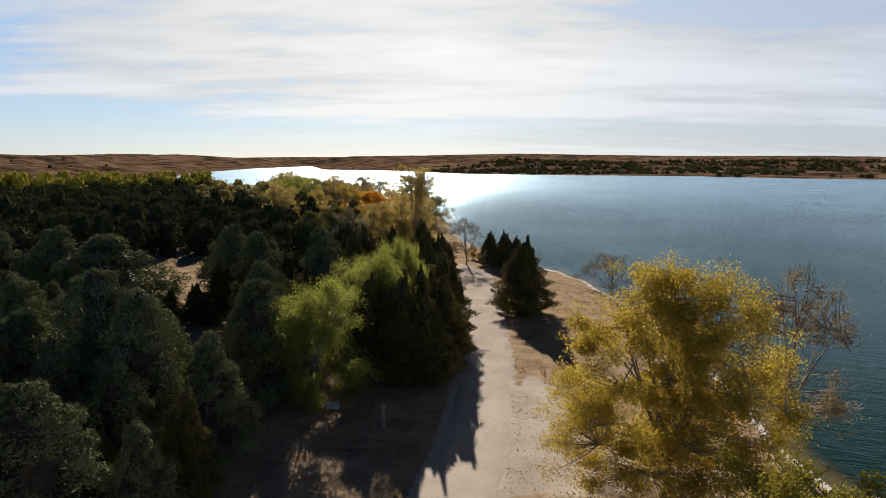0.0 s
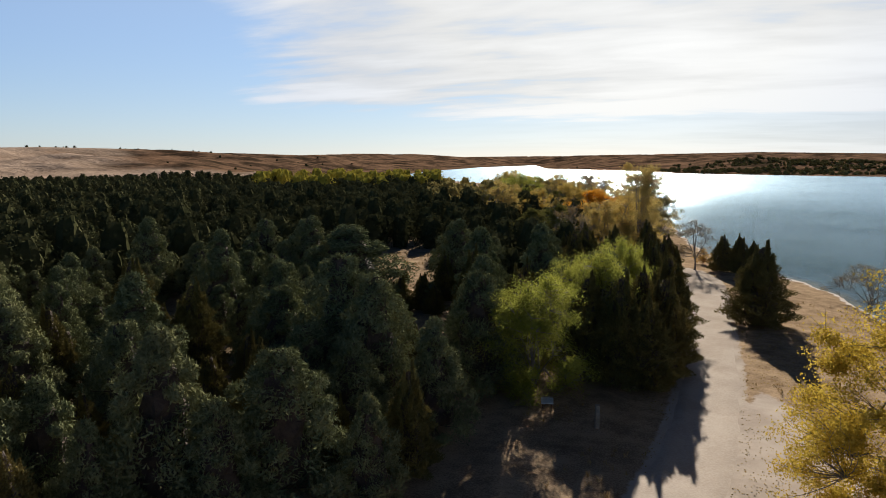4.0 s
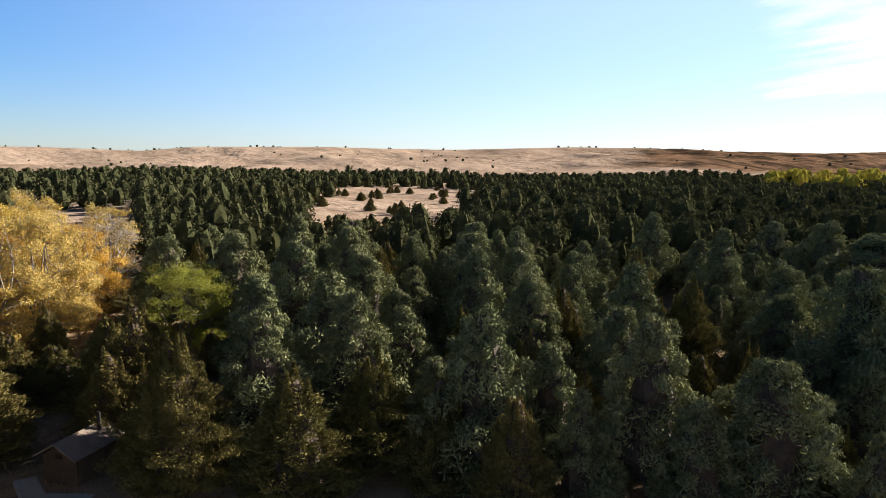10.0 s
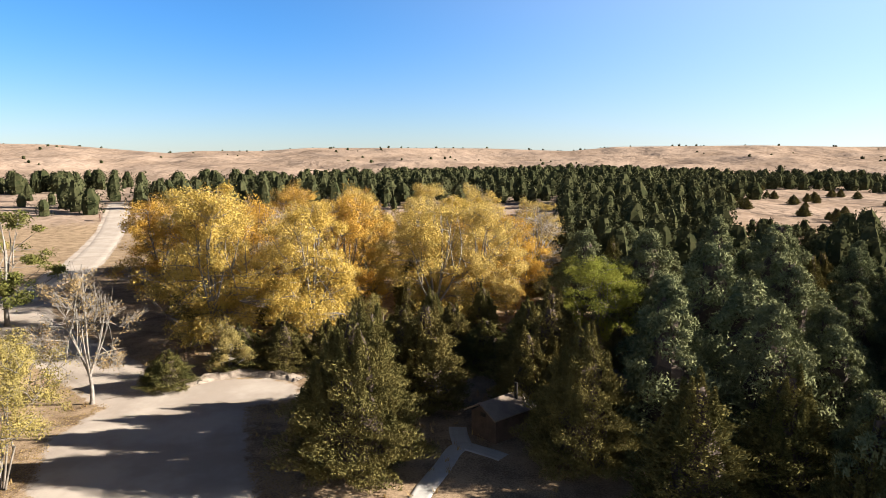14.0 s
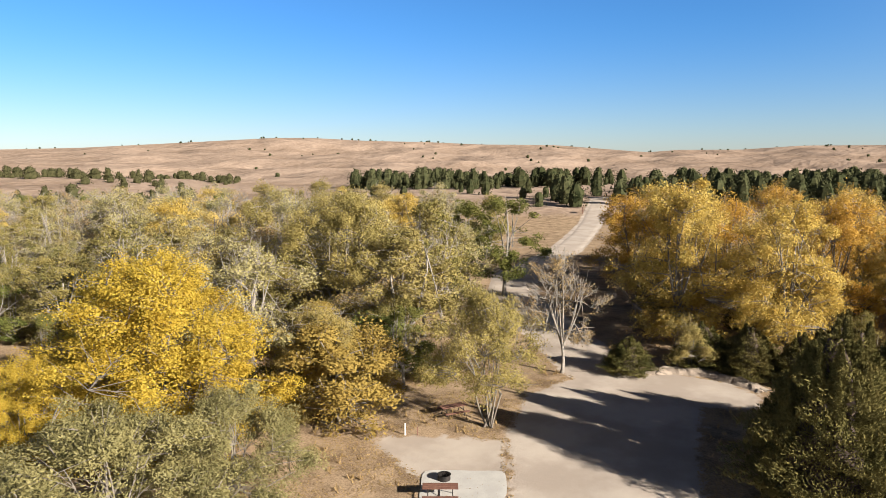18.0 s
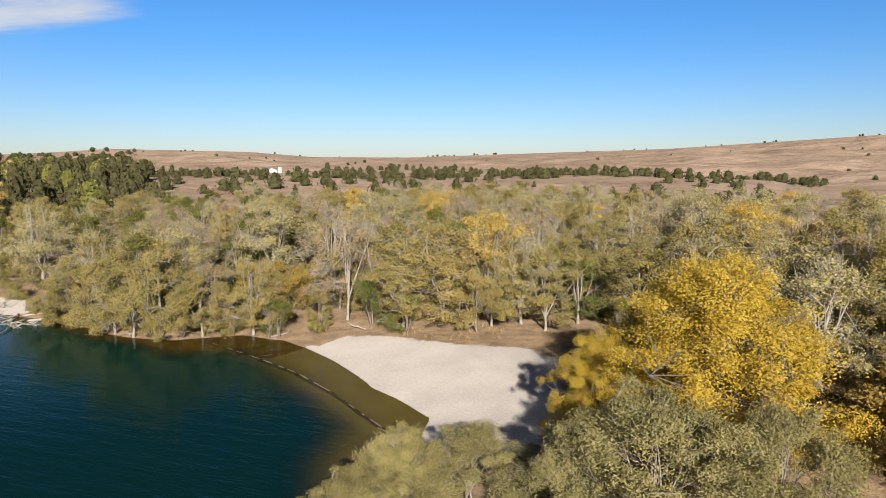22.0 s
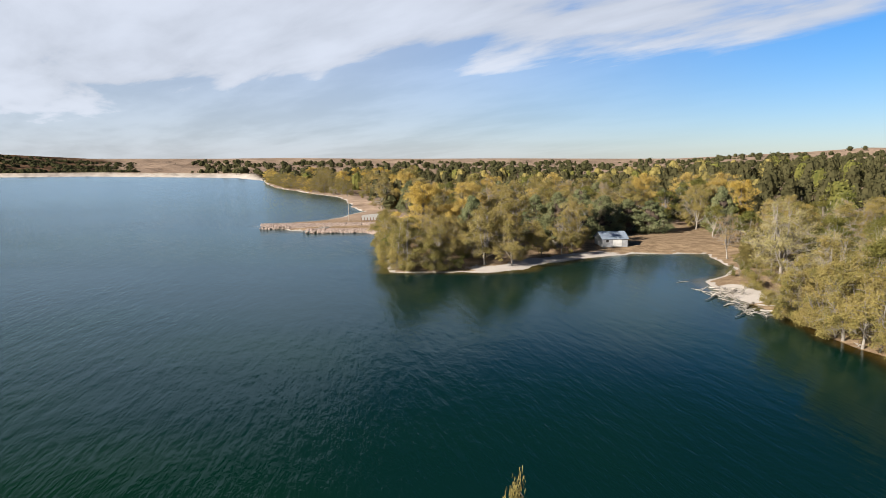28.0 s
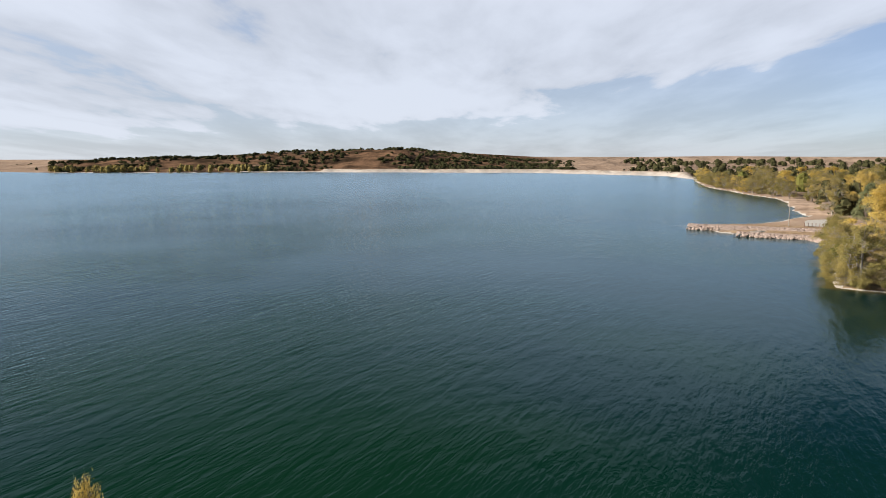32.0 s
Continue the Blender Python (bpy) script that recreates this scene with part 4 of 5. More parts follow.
# the second cedar is added behind the first to widen the lot's shadow
set_out('big_cedar', [(-41.6, -9.5, 10.5, 9.3), (-46.5, -10.5, 10.0, 7.5), (-43.6, 5.4, 9.4, 7.8)])
set_out('amber', [(3.5, 144.0, 3.3, 3.6), (-83.5, -19.6, 16.3, 10.8)])
set_out('gold', [(-9.1, 145.6, 19.4, 14.6), (-67.7, -30.1, 17.4, 12.4), (-69.1, -19.9, 16.0, 10.2), (-78.8, -7.8, 15.7, 11.9), (-82.0, -3.0, 15.0, 10.3), (19.2, 12.5, 10.0, 2.1)])
set_out('orange', [(-20.7, 170.8, 13.3, 16.5)])
set_out('willow', [(-57.2, 236.1, 15.4, 24.4), (-12.6, 58.5, 10.0, 12.0), (-9.0, 67.5, 11.5, 10.5), (-6.8, 82.9, 11.0, 8.4), (-76.8, 11.5, 9.0, 13.0)])
set_out('pine', [(-17.5, 57.5, 11.0, 7.5), (-8.0, 71.0, 11.5, 8.0), (-19.0, 64.0, 11.5, 7.0), (-52.5, 18.7, 11.5, 9.3), (-34.2, 21.8, 11.5, 6.8), (-28.1, 29.7, 11.5, 6.8), (-46.3, 87.8, 11.5, 16.6), (123.9, -111.2, 12.3, 8.4), (123.7, -118.5, 12.7, 8.6), (128.2, -131.2, 10.7, 9.2), (128.1, -140.1, 9.5, 9.5), (128.4, -108.0, 11.6, 8.4), (124.9, -146.1, 9.0, 9.6)])
set_out('green', [(-75.6, -59.9, 14.9, 11.3), (-76.7, -67.8, 13.4, 8.6), (-38.6, -41.6, 7.5, 5.2)])
set_out('vase', [(-37.2, -31.0, 9.6, 9.3)])
set_out('sage', [(-11.3, -33.1, 8.1, 12.9), (-17.9, -33.7, 7.1, 9.6), (-7.0, -33.9, 6.2, 7.5), (-1.7, -38.1, 4.9, 9.6), (4.5, -35.0, 3.8, 7.1), (2.2, -36.8, 6.0, 6.0)])
set_out('olive_near', [(-44.2, -55.6, 16.8, 15.4), (-29.2, -40.2, 8.9, 8.3), (-44.8, -57.3, 17.0, 16.4)])
set_out('bush', [(-41.9, -46.6, 6.8, 6.8), (-60.3, -25.6, 5.4, 4.9), (16.7, -14.0, 9.5, 2.4)])
set_out('olive', [(-51.9, -52.4, 15.6, 10.5), (-45.6, -48.8, 12.8, 13.4)])
set_out('olive', [(111.5, -104.5, 10.5, 7.5), (115.5, -108.5, 11.5, 8.0), (108.6, -99.0, 9.0, 7.0)])
set_out('rust', [(-30.0, -38.7, 7.1, 8.6), (-28.9, -38.4, 8.2, 11.2)])
set_out('brush', [(-29.4, -45.4, 5.4, 7.7), (-40.7, -45.6, 5.6, 11.2)])


def clear_of(x, y):
    """For arrays: False on water, roads, lots and clearings."""
    ok = (land_side(x, y) >= 2.0) & (line_distance(x, y, LAKE_ROAD) >= 4.5) & (line_distance(x, y, CAMP_ROAD) >= 6.5)
    ragged = (cloud_noise(x / 9, y / 9, 13, 2) - 0.38) * np.minimum(0.12 * np.hypot(x, y), 40)
    for ring in LOTS:
        ok &= outline_distance(x, y, ring) > 1.0
    for ring in CLEARINGS:
        ok &= outline_distance(x, y, ring) > ragged
    return ok


def scatter(count, a0, a1, d0, d1, gap, seed, room=True):
    """Places spread over a sector, at least gap metres apart."""
    q = np.random.default_rng(seed)
    a, d = np.radians(q.uniform(a0, a1, count * 12)), np.sqrt(q.uniform(d0 * d0, d1 * d1, count * 12))
    x, y = -d * np.sin(a), d * np.cos(a)
    ok = clear_of(x, y)
    if room:
        for px, py, r in PLANTED:
            ok &= (x - px) ** 2 + (y - py) ** 2 >= max(r, gap) ** 2
    got, cells = [], {}
    for x, y in zip(x[ok].tolist(), y[ok].tolist()):
        cx, cy = int(x // gap), int(y // gap)
        if any((x - px) ** 2 + (y - py) ** 2 < gap * gap for i in (-1, 0, 1) for j in (-1, 0, 1) for px, py in cells.get((cx + i, cy + j), ())):
            continue
        cells.setdefault((cx, cy), []).append((x, y))
        got.append((x, y))
        if len(got) >= count:
            break
    return got


def grow_grove(places, mix, seed):
    g = random.Random(seed)
    for x, y in places:
        kind, lo, hi, ratio = g.choices([m[1:] for m in mix], [m[0] for m in mix])[0]
        tall = g.uniform(lo, hi)
        set_out(kind, [(x, y, tall, tall * ratio * g.uniform(0.85, 1.15))])


def sector(count, a0, a1, d0, d1, seed):
    g = random.Random(seed)
    out = []
    for _ in range(count):
        a, d = radians(g.uniform(a0, a1)), math.sqrt(g.uniform(d0 * d0, d1 * d1))
        out.append((-d * math.sin(a), d * math.cos(a)))
    return out


# the pine plantation
grow_grove(scatter(16, 19, 40, 40, 52, 4.4, 21), [(1, "cedar", 7, 9, 0.62), (2, "pine", 8, 10.5, 0.62)], 21)
grow_grove(scatter(22, 21, 62, 37, 49, 3.9, 58), [(1, "cedar", 5, 8, 0.62), (1, "pine", 7, 9.5, 0.6)], 58)
grow_grove(scatter(30, 40, 92, 40, 52, 4.6, 20), [(2, "cedar", 6, 9, 0.65), (2, "pine", 8.5, 11.5, 0.62)], 20)
grow_grove(scatter(190, 9, 84, 50, 108, 5.5, 22), [(3, "pine", 6.5, 13, 0.62), (1, "cedar", 6.5, 10, 0.6)], 22)
grow_grove(sector(16, 20.5, 28.5, 56, 92, 54), [(1, "cedar", 3.5, 5.2, 0.75), (1, "pine", 3.8, 5.0, 0.7)], 54)
grow_grove(scatter(40, 1.2, 11, 60, 120, 4.6, 23), [(3, "cedar", 8, 10.5, 0.65), (1, "brush", 5, 7, 1.0)], 23)
grow_grove(scatter(22, 80, 91, 52, 70, 4.2, 24), [(1, "cedar", 6, 9.5, 0.65)], 24)
# trees along the shore beyond the track
grow_grove(scatter(46, 0.5, 16, 130, 330, 8, 25), [(2, "olive", 11, 15, 0.85), (2, "gold", 12, 16, 0.85), (2, "green", 10, 14, 0.85), (1, "bare", 11, 15, 0.7)], 25)
# the golden grove behind the lot
grow_grove(scatter(26, 86, 121, 70, 128, 7.5, 27), [(4, "gold", 12, 16, 0.75), (3, "amber", 12, 16, 0.75), (1, "thin", 12, 15, 0.75), (1, "bare", 12, 15, 0.75)], 27)
# campground and bay woods
grow_grove(scatter(40, 126, 160, 72, 165, 7.5, 28), [(3, "olive", 12, 16, 0.8), (4, "thin", 12, 16, 0.8), (1, "gold", 12, 15, 0.85), (2, "bare", 11, 15, 0.75), (1, "green", 11, 15, 0.7)], 28)
grow_grove(scatter(70, 186, 216, 86, 225, 6.0, 37), [(3, "olive", 8, 13, 0.82), (3, "cedar", 6, 10, 0.75), (3, "green", 7, 12, 0.85), (2, "bare", 7, 11, 0.8), (1, "rust", 6, 9, 0.9)], 37)
grow_grove(scatter(180, 150, 212, 80, 225, 6.4, 29), [(5, "olive", 9, 14, 0.82), (5, "thin", 9, 14, 0.82), (1, "gold", 10, 14, 0.8), (3, "bare", 10, 14, 0.75), (3, "green", 8, 12, 0.8), (1, "sage", 7, 10, 0.95), (1, "cedar", 7, 9, 0.7), (1, "rust", 7, 10, 0.9)], 29)
grow_grove(scatter(75, 150, 214, 74, 150, 5.0, 30), [(4, "bush", 4.5, 8, 0.95), (3, "brush", 3.5, 6.5, 1.0), (1, "rust", 4, 6, 0.95)], 30)
# the edge of the woods behind the beach
grow_grove(scatter(34, 164, 196, 77.5, 90, 3.4, 55), [(4, "bush", 6, 9, 0.8), (2, "brush", 3, 6, 1.0), (2, "olive", 9, 12, 0.7), (1, "rust", 5, 8, 0.8)], 55)
grow_grove(scatter(30, 126, 164, 55, 100, 6.0, 34), [(2, "olive", 10, 15, 0.8), (3, "thin", 10, 15, 0.8), (1, "bare", 10, 14, 0.75), (1, "rust", 6, 8, 0.9), (1, "bush", 4, 6, 1.0)], 34)
# undergrowth
grow_grove(scatter(30, 86, 121, 64, 120, 4.5, 35), [(3, "bush", 4, 6, 1.0), (2, "cedar", 5, 7, 0.65), (1, "amber", 6, 9, 0.8)], 35)
grow_grove(scatter(60, 126, 214, 84, 190, 5.0, 36), [(2, "bush", 4, 7, 1.0), (3, "brush", 4, 7, 1.0), (1, "green", 6, 9, 0.8), (1, "rust", 4, 6, 1.0)], 36)


def along_shore(line, gap, inland, mix, seed):
    """Bushes and trees that stand at the very edge of the water."""
    g = random.Random(seed)
    for (ax, ay), (bx, by) in zip(line, line[1:]):
        n = max(1, int(math.hypot(bx - ax, by - ay) / gap))
        for k in range(n):
            u = (k + g.random()) / n
            x, y = ax + (bx - ax) * u, ay + (by - ay) * u
            a = g.uniform(0, 6.28)
            for q in range(24):
                px, py = x + math.cos(a + q) * inland, y + math.sin(a + q) * inland
                if land_side(np.array([px]), np.array([py]))[0] > min(inland * 0.55, 1.6 if inland < 3 else 9):
                    kind, lo, hi, ratio = g.choices([m[1:] for m in mix], [m[0] for m in mix])[0]
                    tall = g.uniform(lo, hi)
                    set_out(kind, [(px, py, tall, tall * ratio)])
                    break


along_shore(BAY_SHORE[7:12], 2.0, 0.5, [(4, "bush", 5.5, 8.5, 0.95), (2, "olive", 8, 11, 0.8), (1, "brush", 4, 6, 1.1)], 61)
along_shore(BAY_SHORE[7:12], 4.0, 5.0, [(3, "olive", 9, 12, 0.8), (1, "bare", 8, 11, 0.8), (2, "brush", 4, 6, 1.1)], 64)
along_shore(POINT_SHORE[8:12], 2.8, 1.6, [(4, "bush", 5, 8, 1.0), (2, "olive", 8, 12, 0.9), (1, "brush", 4, 6, 1.1)], 62)
along_shore(POINT_SHORE[0:4], 8.0, 5.0, [(3, "olive", 8, 12, 1.0), (1, "gold", 8, 12, 1.0)], 63)
# the point with the boathouse and the woods behind it
grow_grove(scatter(80, 214, 246, 116, 280, 7.5, 31), [(5, "olive", 11, 15, 0.8), (2, "gold", 11, 16, 0.85), (2, "green", 10, 14, 0.85), (1, "bare", 10, 13, 0.75), (3, "pine", 10, 13, 0.6)], 31)
grow_grove(scatter(34, 222, 246, 112, 160, 5, 32), [(3, "bush", 5, 8, 0.95), (1, "olive", 8, 10, 0.85)], 32)
grow_grove(scatter(46, 240, 257, 215, 600, 10, 33), [(3, "olive", 10, 14, 0.95), (2, "gold", 10, 14, 0.95)], 33)


# ---- far woods, too many to count ----
def far_woods(name, label, places, makers, leaf, seed, low=0.75, high=1.2):
    g, verts, faces, n = np.random.default_rng(seed), [], [], 0
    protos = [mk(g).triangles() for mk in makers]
    z = ground_z([p[0] for p in places], [p[1] for p in places])
    for (x, y), h in zip(places, z):
        p, f = protos[g.integers(len(protos))]
        k, t = g.uniform(low, high), g.random() * 6.28
        verts.append(p * k @ np.array([[math.cos(t), math.sin(t), 0], [-math.sin(t), math.cos(t), 0], [0, 0, 1]]) + [x, y, h])
        faces.append(f + n)
        n += len(p)
    return tagged(new(name, mesh_of(name, np.vstack(verts), np.vstack(faces), LEAF[leaf])), label, "woods", kind="stuff")


def puff(g, tall, wide, lumps, per, size, point=0.0):
    """A far crown of leafy lumps round a solid core; point narrows it upwards."""
    wd = Wood()

    def dome(u):
        return np.where(u < 0.3, 0.75 + u * 0.83, np.sqrt(np.clip(1 - ((u - 0.3) / 0.72) ** 2, 0, 1))) * (1 - point * u)

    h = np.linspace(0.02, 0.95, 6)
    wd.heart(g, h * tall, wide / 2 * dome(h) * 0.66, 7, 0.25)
    u = 0.06 + 0.92 * (np.arange(lumps) + g.uniform(0, 1, lumps)) / lumps
    az = np.arange(lumps) * 2.4 + g.uniform(-0.5, 0.5, lumps)
    bulge = wide * g.uniform(0.17, 0.26, lumps) * (1 - 0.45 * point * u)
    r = np.clip(wide / 2 * dome(u) * g.uniform(0.8, 1.12, lumps) - bulge * 0.4, 0, None)
    mid = np.stack([r * np.cos(az), r * np.sin(az), u * tall - bulge * 0.6], 1)
    v = unit(g.normal(0, 1, (lumps, per, 3)) + np.stack([np.cos(az), np.sin(az), 0 * az + 0.8], 1)[:, None] * 0.6)
    at = mid[:, None] + v * bulge[:, None, None] * g.uniform(0.75, 1.1, (lumps, per, 1))
    along = unit(g.normal(0, 1, v.shape) + [0, 0, 0.3])
    across = unit(np.cross(along, v + g.normal(0, 0.3, v.shape)))
    wd.leaves(at.reshape(-1, 3), along.reshape(-1, 3) * size * 0.6, across.reshape(-1, 3) * size * 0.45)
    return wd


def on_land(places, inland=3.0, thick=None, seed=5):
    """Keeps the places that lie on land and, with thick, in noisy patches."""
    x, y = np.array([p[0] for p in places]), np.array([p[1] for p in places])
    ok = land_side(x, y) > inland
    if thick is not None:
        ok &= cloud_noise(x / 90, y / 90, seed, 3) > thick + np.random.default_rng(seed).uniform(-0.08, 0.08, len(x))
    return [p for p, k in zip(places, ok) if k]


grow_grove(sector(14, 78, 88, 52, 70, 56), [(1, "cedar", 2.5, 4.5, 0.8)], 56)
grow_grove(sector(46, 58, 73, 210, 430, 51), [(1, "cedar", 2.0, 4.6, 1.1)], 51)
grow_grove(sector(7, 22, 28, 90, 150, 52), [(1, "cedar", 2, 4.5, 0.9)], 52)
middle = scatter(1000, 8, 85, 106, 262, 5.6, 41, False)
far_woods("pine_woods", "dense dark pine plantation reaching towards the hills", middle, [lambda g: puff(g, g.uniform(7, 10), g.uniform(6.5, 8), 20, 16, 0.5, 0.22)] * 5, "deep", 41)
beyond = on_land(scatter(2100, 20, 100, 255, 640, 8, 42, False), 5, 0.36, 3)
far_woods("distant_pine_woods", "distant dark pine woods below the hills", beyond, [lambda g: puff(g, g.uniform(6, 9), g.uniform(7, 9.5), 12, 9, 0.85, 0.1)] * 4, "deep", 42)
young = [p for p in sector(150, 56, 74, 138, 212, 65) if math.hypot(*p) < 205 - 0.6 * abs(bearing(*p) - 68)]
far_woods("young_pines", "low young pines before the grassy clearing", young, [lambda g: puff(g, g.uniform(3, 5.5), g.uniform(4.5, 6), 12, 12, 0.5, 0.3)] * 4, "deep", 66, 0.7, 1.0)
fringe = scatter(110, 7, 21, 262, 400, 9, 49, False)
far_woods("shore_woods", "mixed green and yellow woods along the shore", fringe, [lambda g: puff(g, 9, 9, 14, 10, 0.8)] * 4, "olive", 49, 0.7, 1.2)
golden = scatter(70, 20, 35, 430, 680, 10, 50, False)
far_woods("golden_woods", "band of golden cottonwoods beyond the pines", golden, [lambda g: puff(g, 11, 12, 12, 9, 1.0)] * 4, "lime", 50, 0.8, 1.2)
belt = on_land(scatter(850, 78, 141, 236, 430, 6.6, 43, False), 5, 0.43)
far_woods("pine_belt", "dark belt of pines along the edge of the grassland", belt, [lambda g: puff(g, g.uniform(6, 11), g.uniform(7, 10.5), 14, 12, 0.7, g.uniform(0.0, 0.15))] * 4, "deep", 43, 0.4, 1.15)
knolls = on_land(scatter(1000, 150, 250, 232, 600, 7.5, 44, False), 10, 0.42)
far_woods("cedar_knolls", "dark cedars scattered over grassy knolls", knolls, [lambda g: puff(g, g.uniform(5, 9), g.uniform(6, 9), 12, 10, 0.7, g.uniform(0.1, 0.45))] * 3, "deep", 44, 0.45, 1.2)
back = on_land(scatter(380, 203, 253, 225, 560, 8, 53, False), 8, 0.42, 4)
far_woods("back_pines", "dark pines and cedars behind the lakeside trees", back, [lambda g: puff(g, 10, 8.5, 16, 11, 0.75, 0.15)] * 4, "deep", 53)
mixed = on_land(scatter(60, 212, 256, 200, 620, 9, 59, False), 8, 0.45, 7)
far_woods("back_cottonwoods", "yellow cottonwoods behind the lakeside trees", mixed, [lambda g: puff(g, 11, 10, 14, 12, 0.75)] * 4, "olive", 59, 0.7, 1.2)
mixed = on_land(scatter(60, 206, 256, 200, 620, 9, 60, False), 8, 0.40, 8)
far_woods("back_ashes", "olive green trees behind the lakeside trees", mixed, [lambda g: puff(g, 10, 10, 14, 12, 0.75)] * 4, "green", 60, 0.7, 1.2)
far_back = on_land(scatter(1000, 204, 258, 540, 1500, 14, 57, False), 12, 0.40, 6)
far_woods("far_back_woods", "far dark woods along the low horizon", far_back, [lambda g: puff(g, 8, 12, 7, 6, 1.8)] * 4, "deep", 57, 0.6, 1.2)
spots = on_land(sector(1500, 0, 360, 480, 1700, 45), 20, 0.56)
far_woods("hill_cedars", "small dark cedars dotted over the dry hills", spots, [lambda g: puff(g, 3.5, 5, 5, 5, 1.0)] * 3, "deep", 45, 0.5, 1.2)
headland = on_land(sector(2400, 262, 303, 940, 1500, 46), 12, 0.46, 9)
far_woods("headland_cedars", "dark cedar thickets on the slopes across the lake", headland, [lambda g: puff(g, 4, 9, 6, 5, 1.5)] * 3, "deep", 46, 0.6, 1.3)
opposite = on_land(sector(2600, -35, 4, 960, 1500, 47), 4, 0.45, 2)
far_woods("opposite_woods", "dark brush and trees along the opposite shore", opposite, [lambda g: puff(g, 4.5, 9, 5, 5, 1.6)] * 3, "cedar", 47, 0.5, 1.3)
gilded = on_land(sector(260, 286, 303, 960, 1130, 48), 2)
gilded = [p for p in gilded if land_side(np.array([p[0]]), np.array([p[1]]))[0] < 40]
far_woods("lakeside_willows", "yellow willows along the far bank", gilded, [lambda g: puff(g, 8, 10, 8, 6, 1.5)] * 3, "olive", 48)


# ---- built things ----
BROWN_WALL = plain("brown_siding", (0.063, 0.041, 0.030), (0.104, 0.070, 0.052), 0.85, 1.5, 0, 0.4, 12.0)
TAN_ROOF = plain("tan_roof", (0.155, 0.118, 0.092), (0.215, 0.170, 0.133), 0.8, 1.2, 0, 0.3, 10.0)
RED_WOOD = plain("stained_planks", (0.111, 0.048, 0.033), (0.178, 0.089, 0.063), 0.7, 2.5, 0, 0.3, 18.0)
GREY_WOOD = plain("weathered_wood", (0.192, 0.170, 0.148), (0.296, 0.266, 0.229), 0.9, 2.0, 0, 0.5, 14.0)
STEEL = plain("dark_steel", (0.022, 0.022, 0.022), (0.052, 0.044, 0.041), 0.55, 3.0, 0.7, 0.2, 20.0)
SHED_WALL = plain("grey_white_siding", (0.222, 0.229, 0.244), (0.311, 0.318, 0.333), 0.7, 2.0, 0, 0.3, 9.0)
WHITE = plain("white_paint", (0.503, 0.503, 0.496), (0.592, 0.592, 0.577), 0.6, 2.0, 0, 0.15, 12.0)
GLAZED = plain("glossy_print", (0.50, 0.50, 0.49), (0.60, 0.60, 0.58), 0.12, 2.0, 0.35, 0.02, 12.0, 1.0)
PALE_METAL = plain("pale_sheet_metal", (0.222, 0.281, 0.370), (0.340, 0.400, 0.488), 0.4, 0.8, 0.25, 0.15, 8.0)
DRIFT = plain("bleached_driftwood", (0.20, 0.18, 0.16), (0.36, 0.335, 0.30), 0.9, 2.0, 0, 0.5, 12.0)
STONE = plain("pink_grey_stone", (0.21, 0.155, 0.13), (0.36, 0.29, 0.255), 0.9, 1.0, 0, 0.5, 5.0)
GALV = plain("galvanised_steel", (0.296, 0.303, 0.311), (0.407, 0.414, 0.422), 0.45, 3.0, 0.6, 0.1, 15.0)


def part(name, bm, mat, parent, label=""):
    me = bpy.data.meshes.new(name)
    bm.to_mesh(me)
    bm.free()
    me.materials.append(mat)
    ob = new(name, me)
    ob.parent = parent
    return tagged(ob, label)


def box(w, d, h, at=(0, 0, 0), turn=(0, 0, 0), soft=0.012):
    """A bevelled block, its base centre at the given place."""
    bm = bmesh.new()
    bmesh.ops.create_cube(bm, size=1)
    bmesh.ops.scale(bm, vec=(w, d, h), verts=bm.verts)
    bmesh.ops.bevel(bm, geom=bm.edges[:], offset=min(soft, w / 3, d / 3, h / 3), segments=1, affect="EDGES")
    bmesh.ops.transform(bm, matrix=Matrix.Translation(at) @ Euler([radians(a) for a in turn]).to_matrix().to_4x4() @ Matrix.Translation((0, 0, h / 2)), verts=bm.verts)
    return bm


def rod(a, b, r0, r1=None, sides=10):
    bm = bmesh.new()
    a, b = Vector(a), Vector(b)
    bmesh.ops.create_cone(bm, cap_ends=True, segments=sides, radius1=r0, radius2=r0 if r1 is None else r1, depth=(b - a).length)
    bmesh.ops.transform(bm, matrix=Matrix.Translation((a + b) / 2) @ (b - a).to_track_quat("Z", "Y").to_matrix().to_4x4(), verts=bm.verts)
    return bm


def prism(profile, depth, at=(0, 0, 0)):
    """A profile in x and z, pushed along y."""
    bm = bmesh.new()
    front = [bm.verts.new((x, 0, z)) for x, z in profile]
    back = [bm.verts.new((x, depth, z)) for x, z in profile]
    bm.faces.new(front)
    bm.faces.new(back[::-1])
    for k in range(len(profile)):
        q = (k + 1) % len(profile)
        bm.faces.new((front[q], front[k], back[k], back[q]))
    bmesh.ops.recalc_face_normals(bm, faces=bm.faces)
    bmesh.ops.translate(bm, vec=at, verts=bm.verts)
    return bm


def thing(name, x, y, turn, label, category, group="", lift=0.0):
    ob = new(name)
    ob.matrix_basis = pose(x, y, z_at(x, y) + lift, 0, 0, turn)
    return tagged(ob, label, category, group)


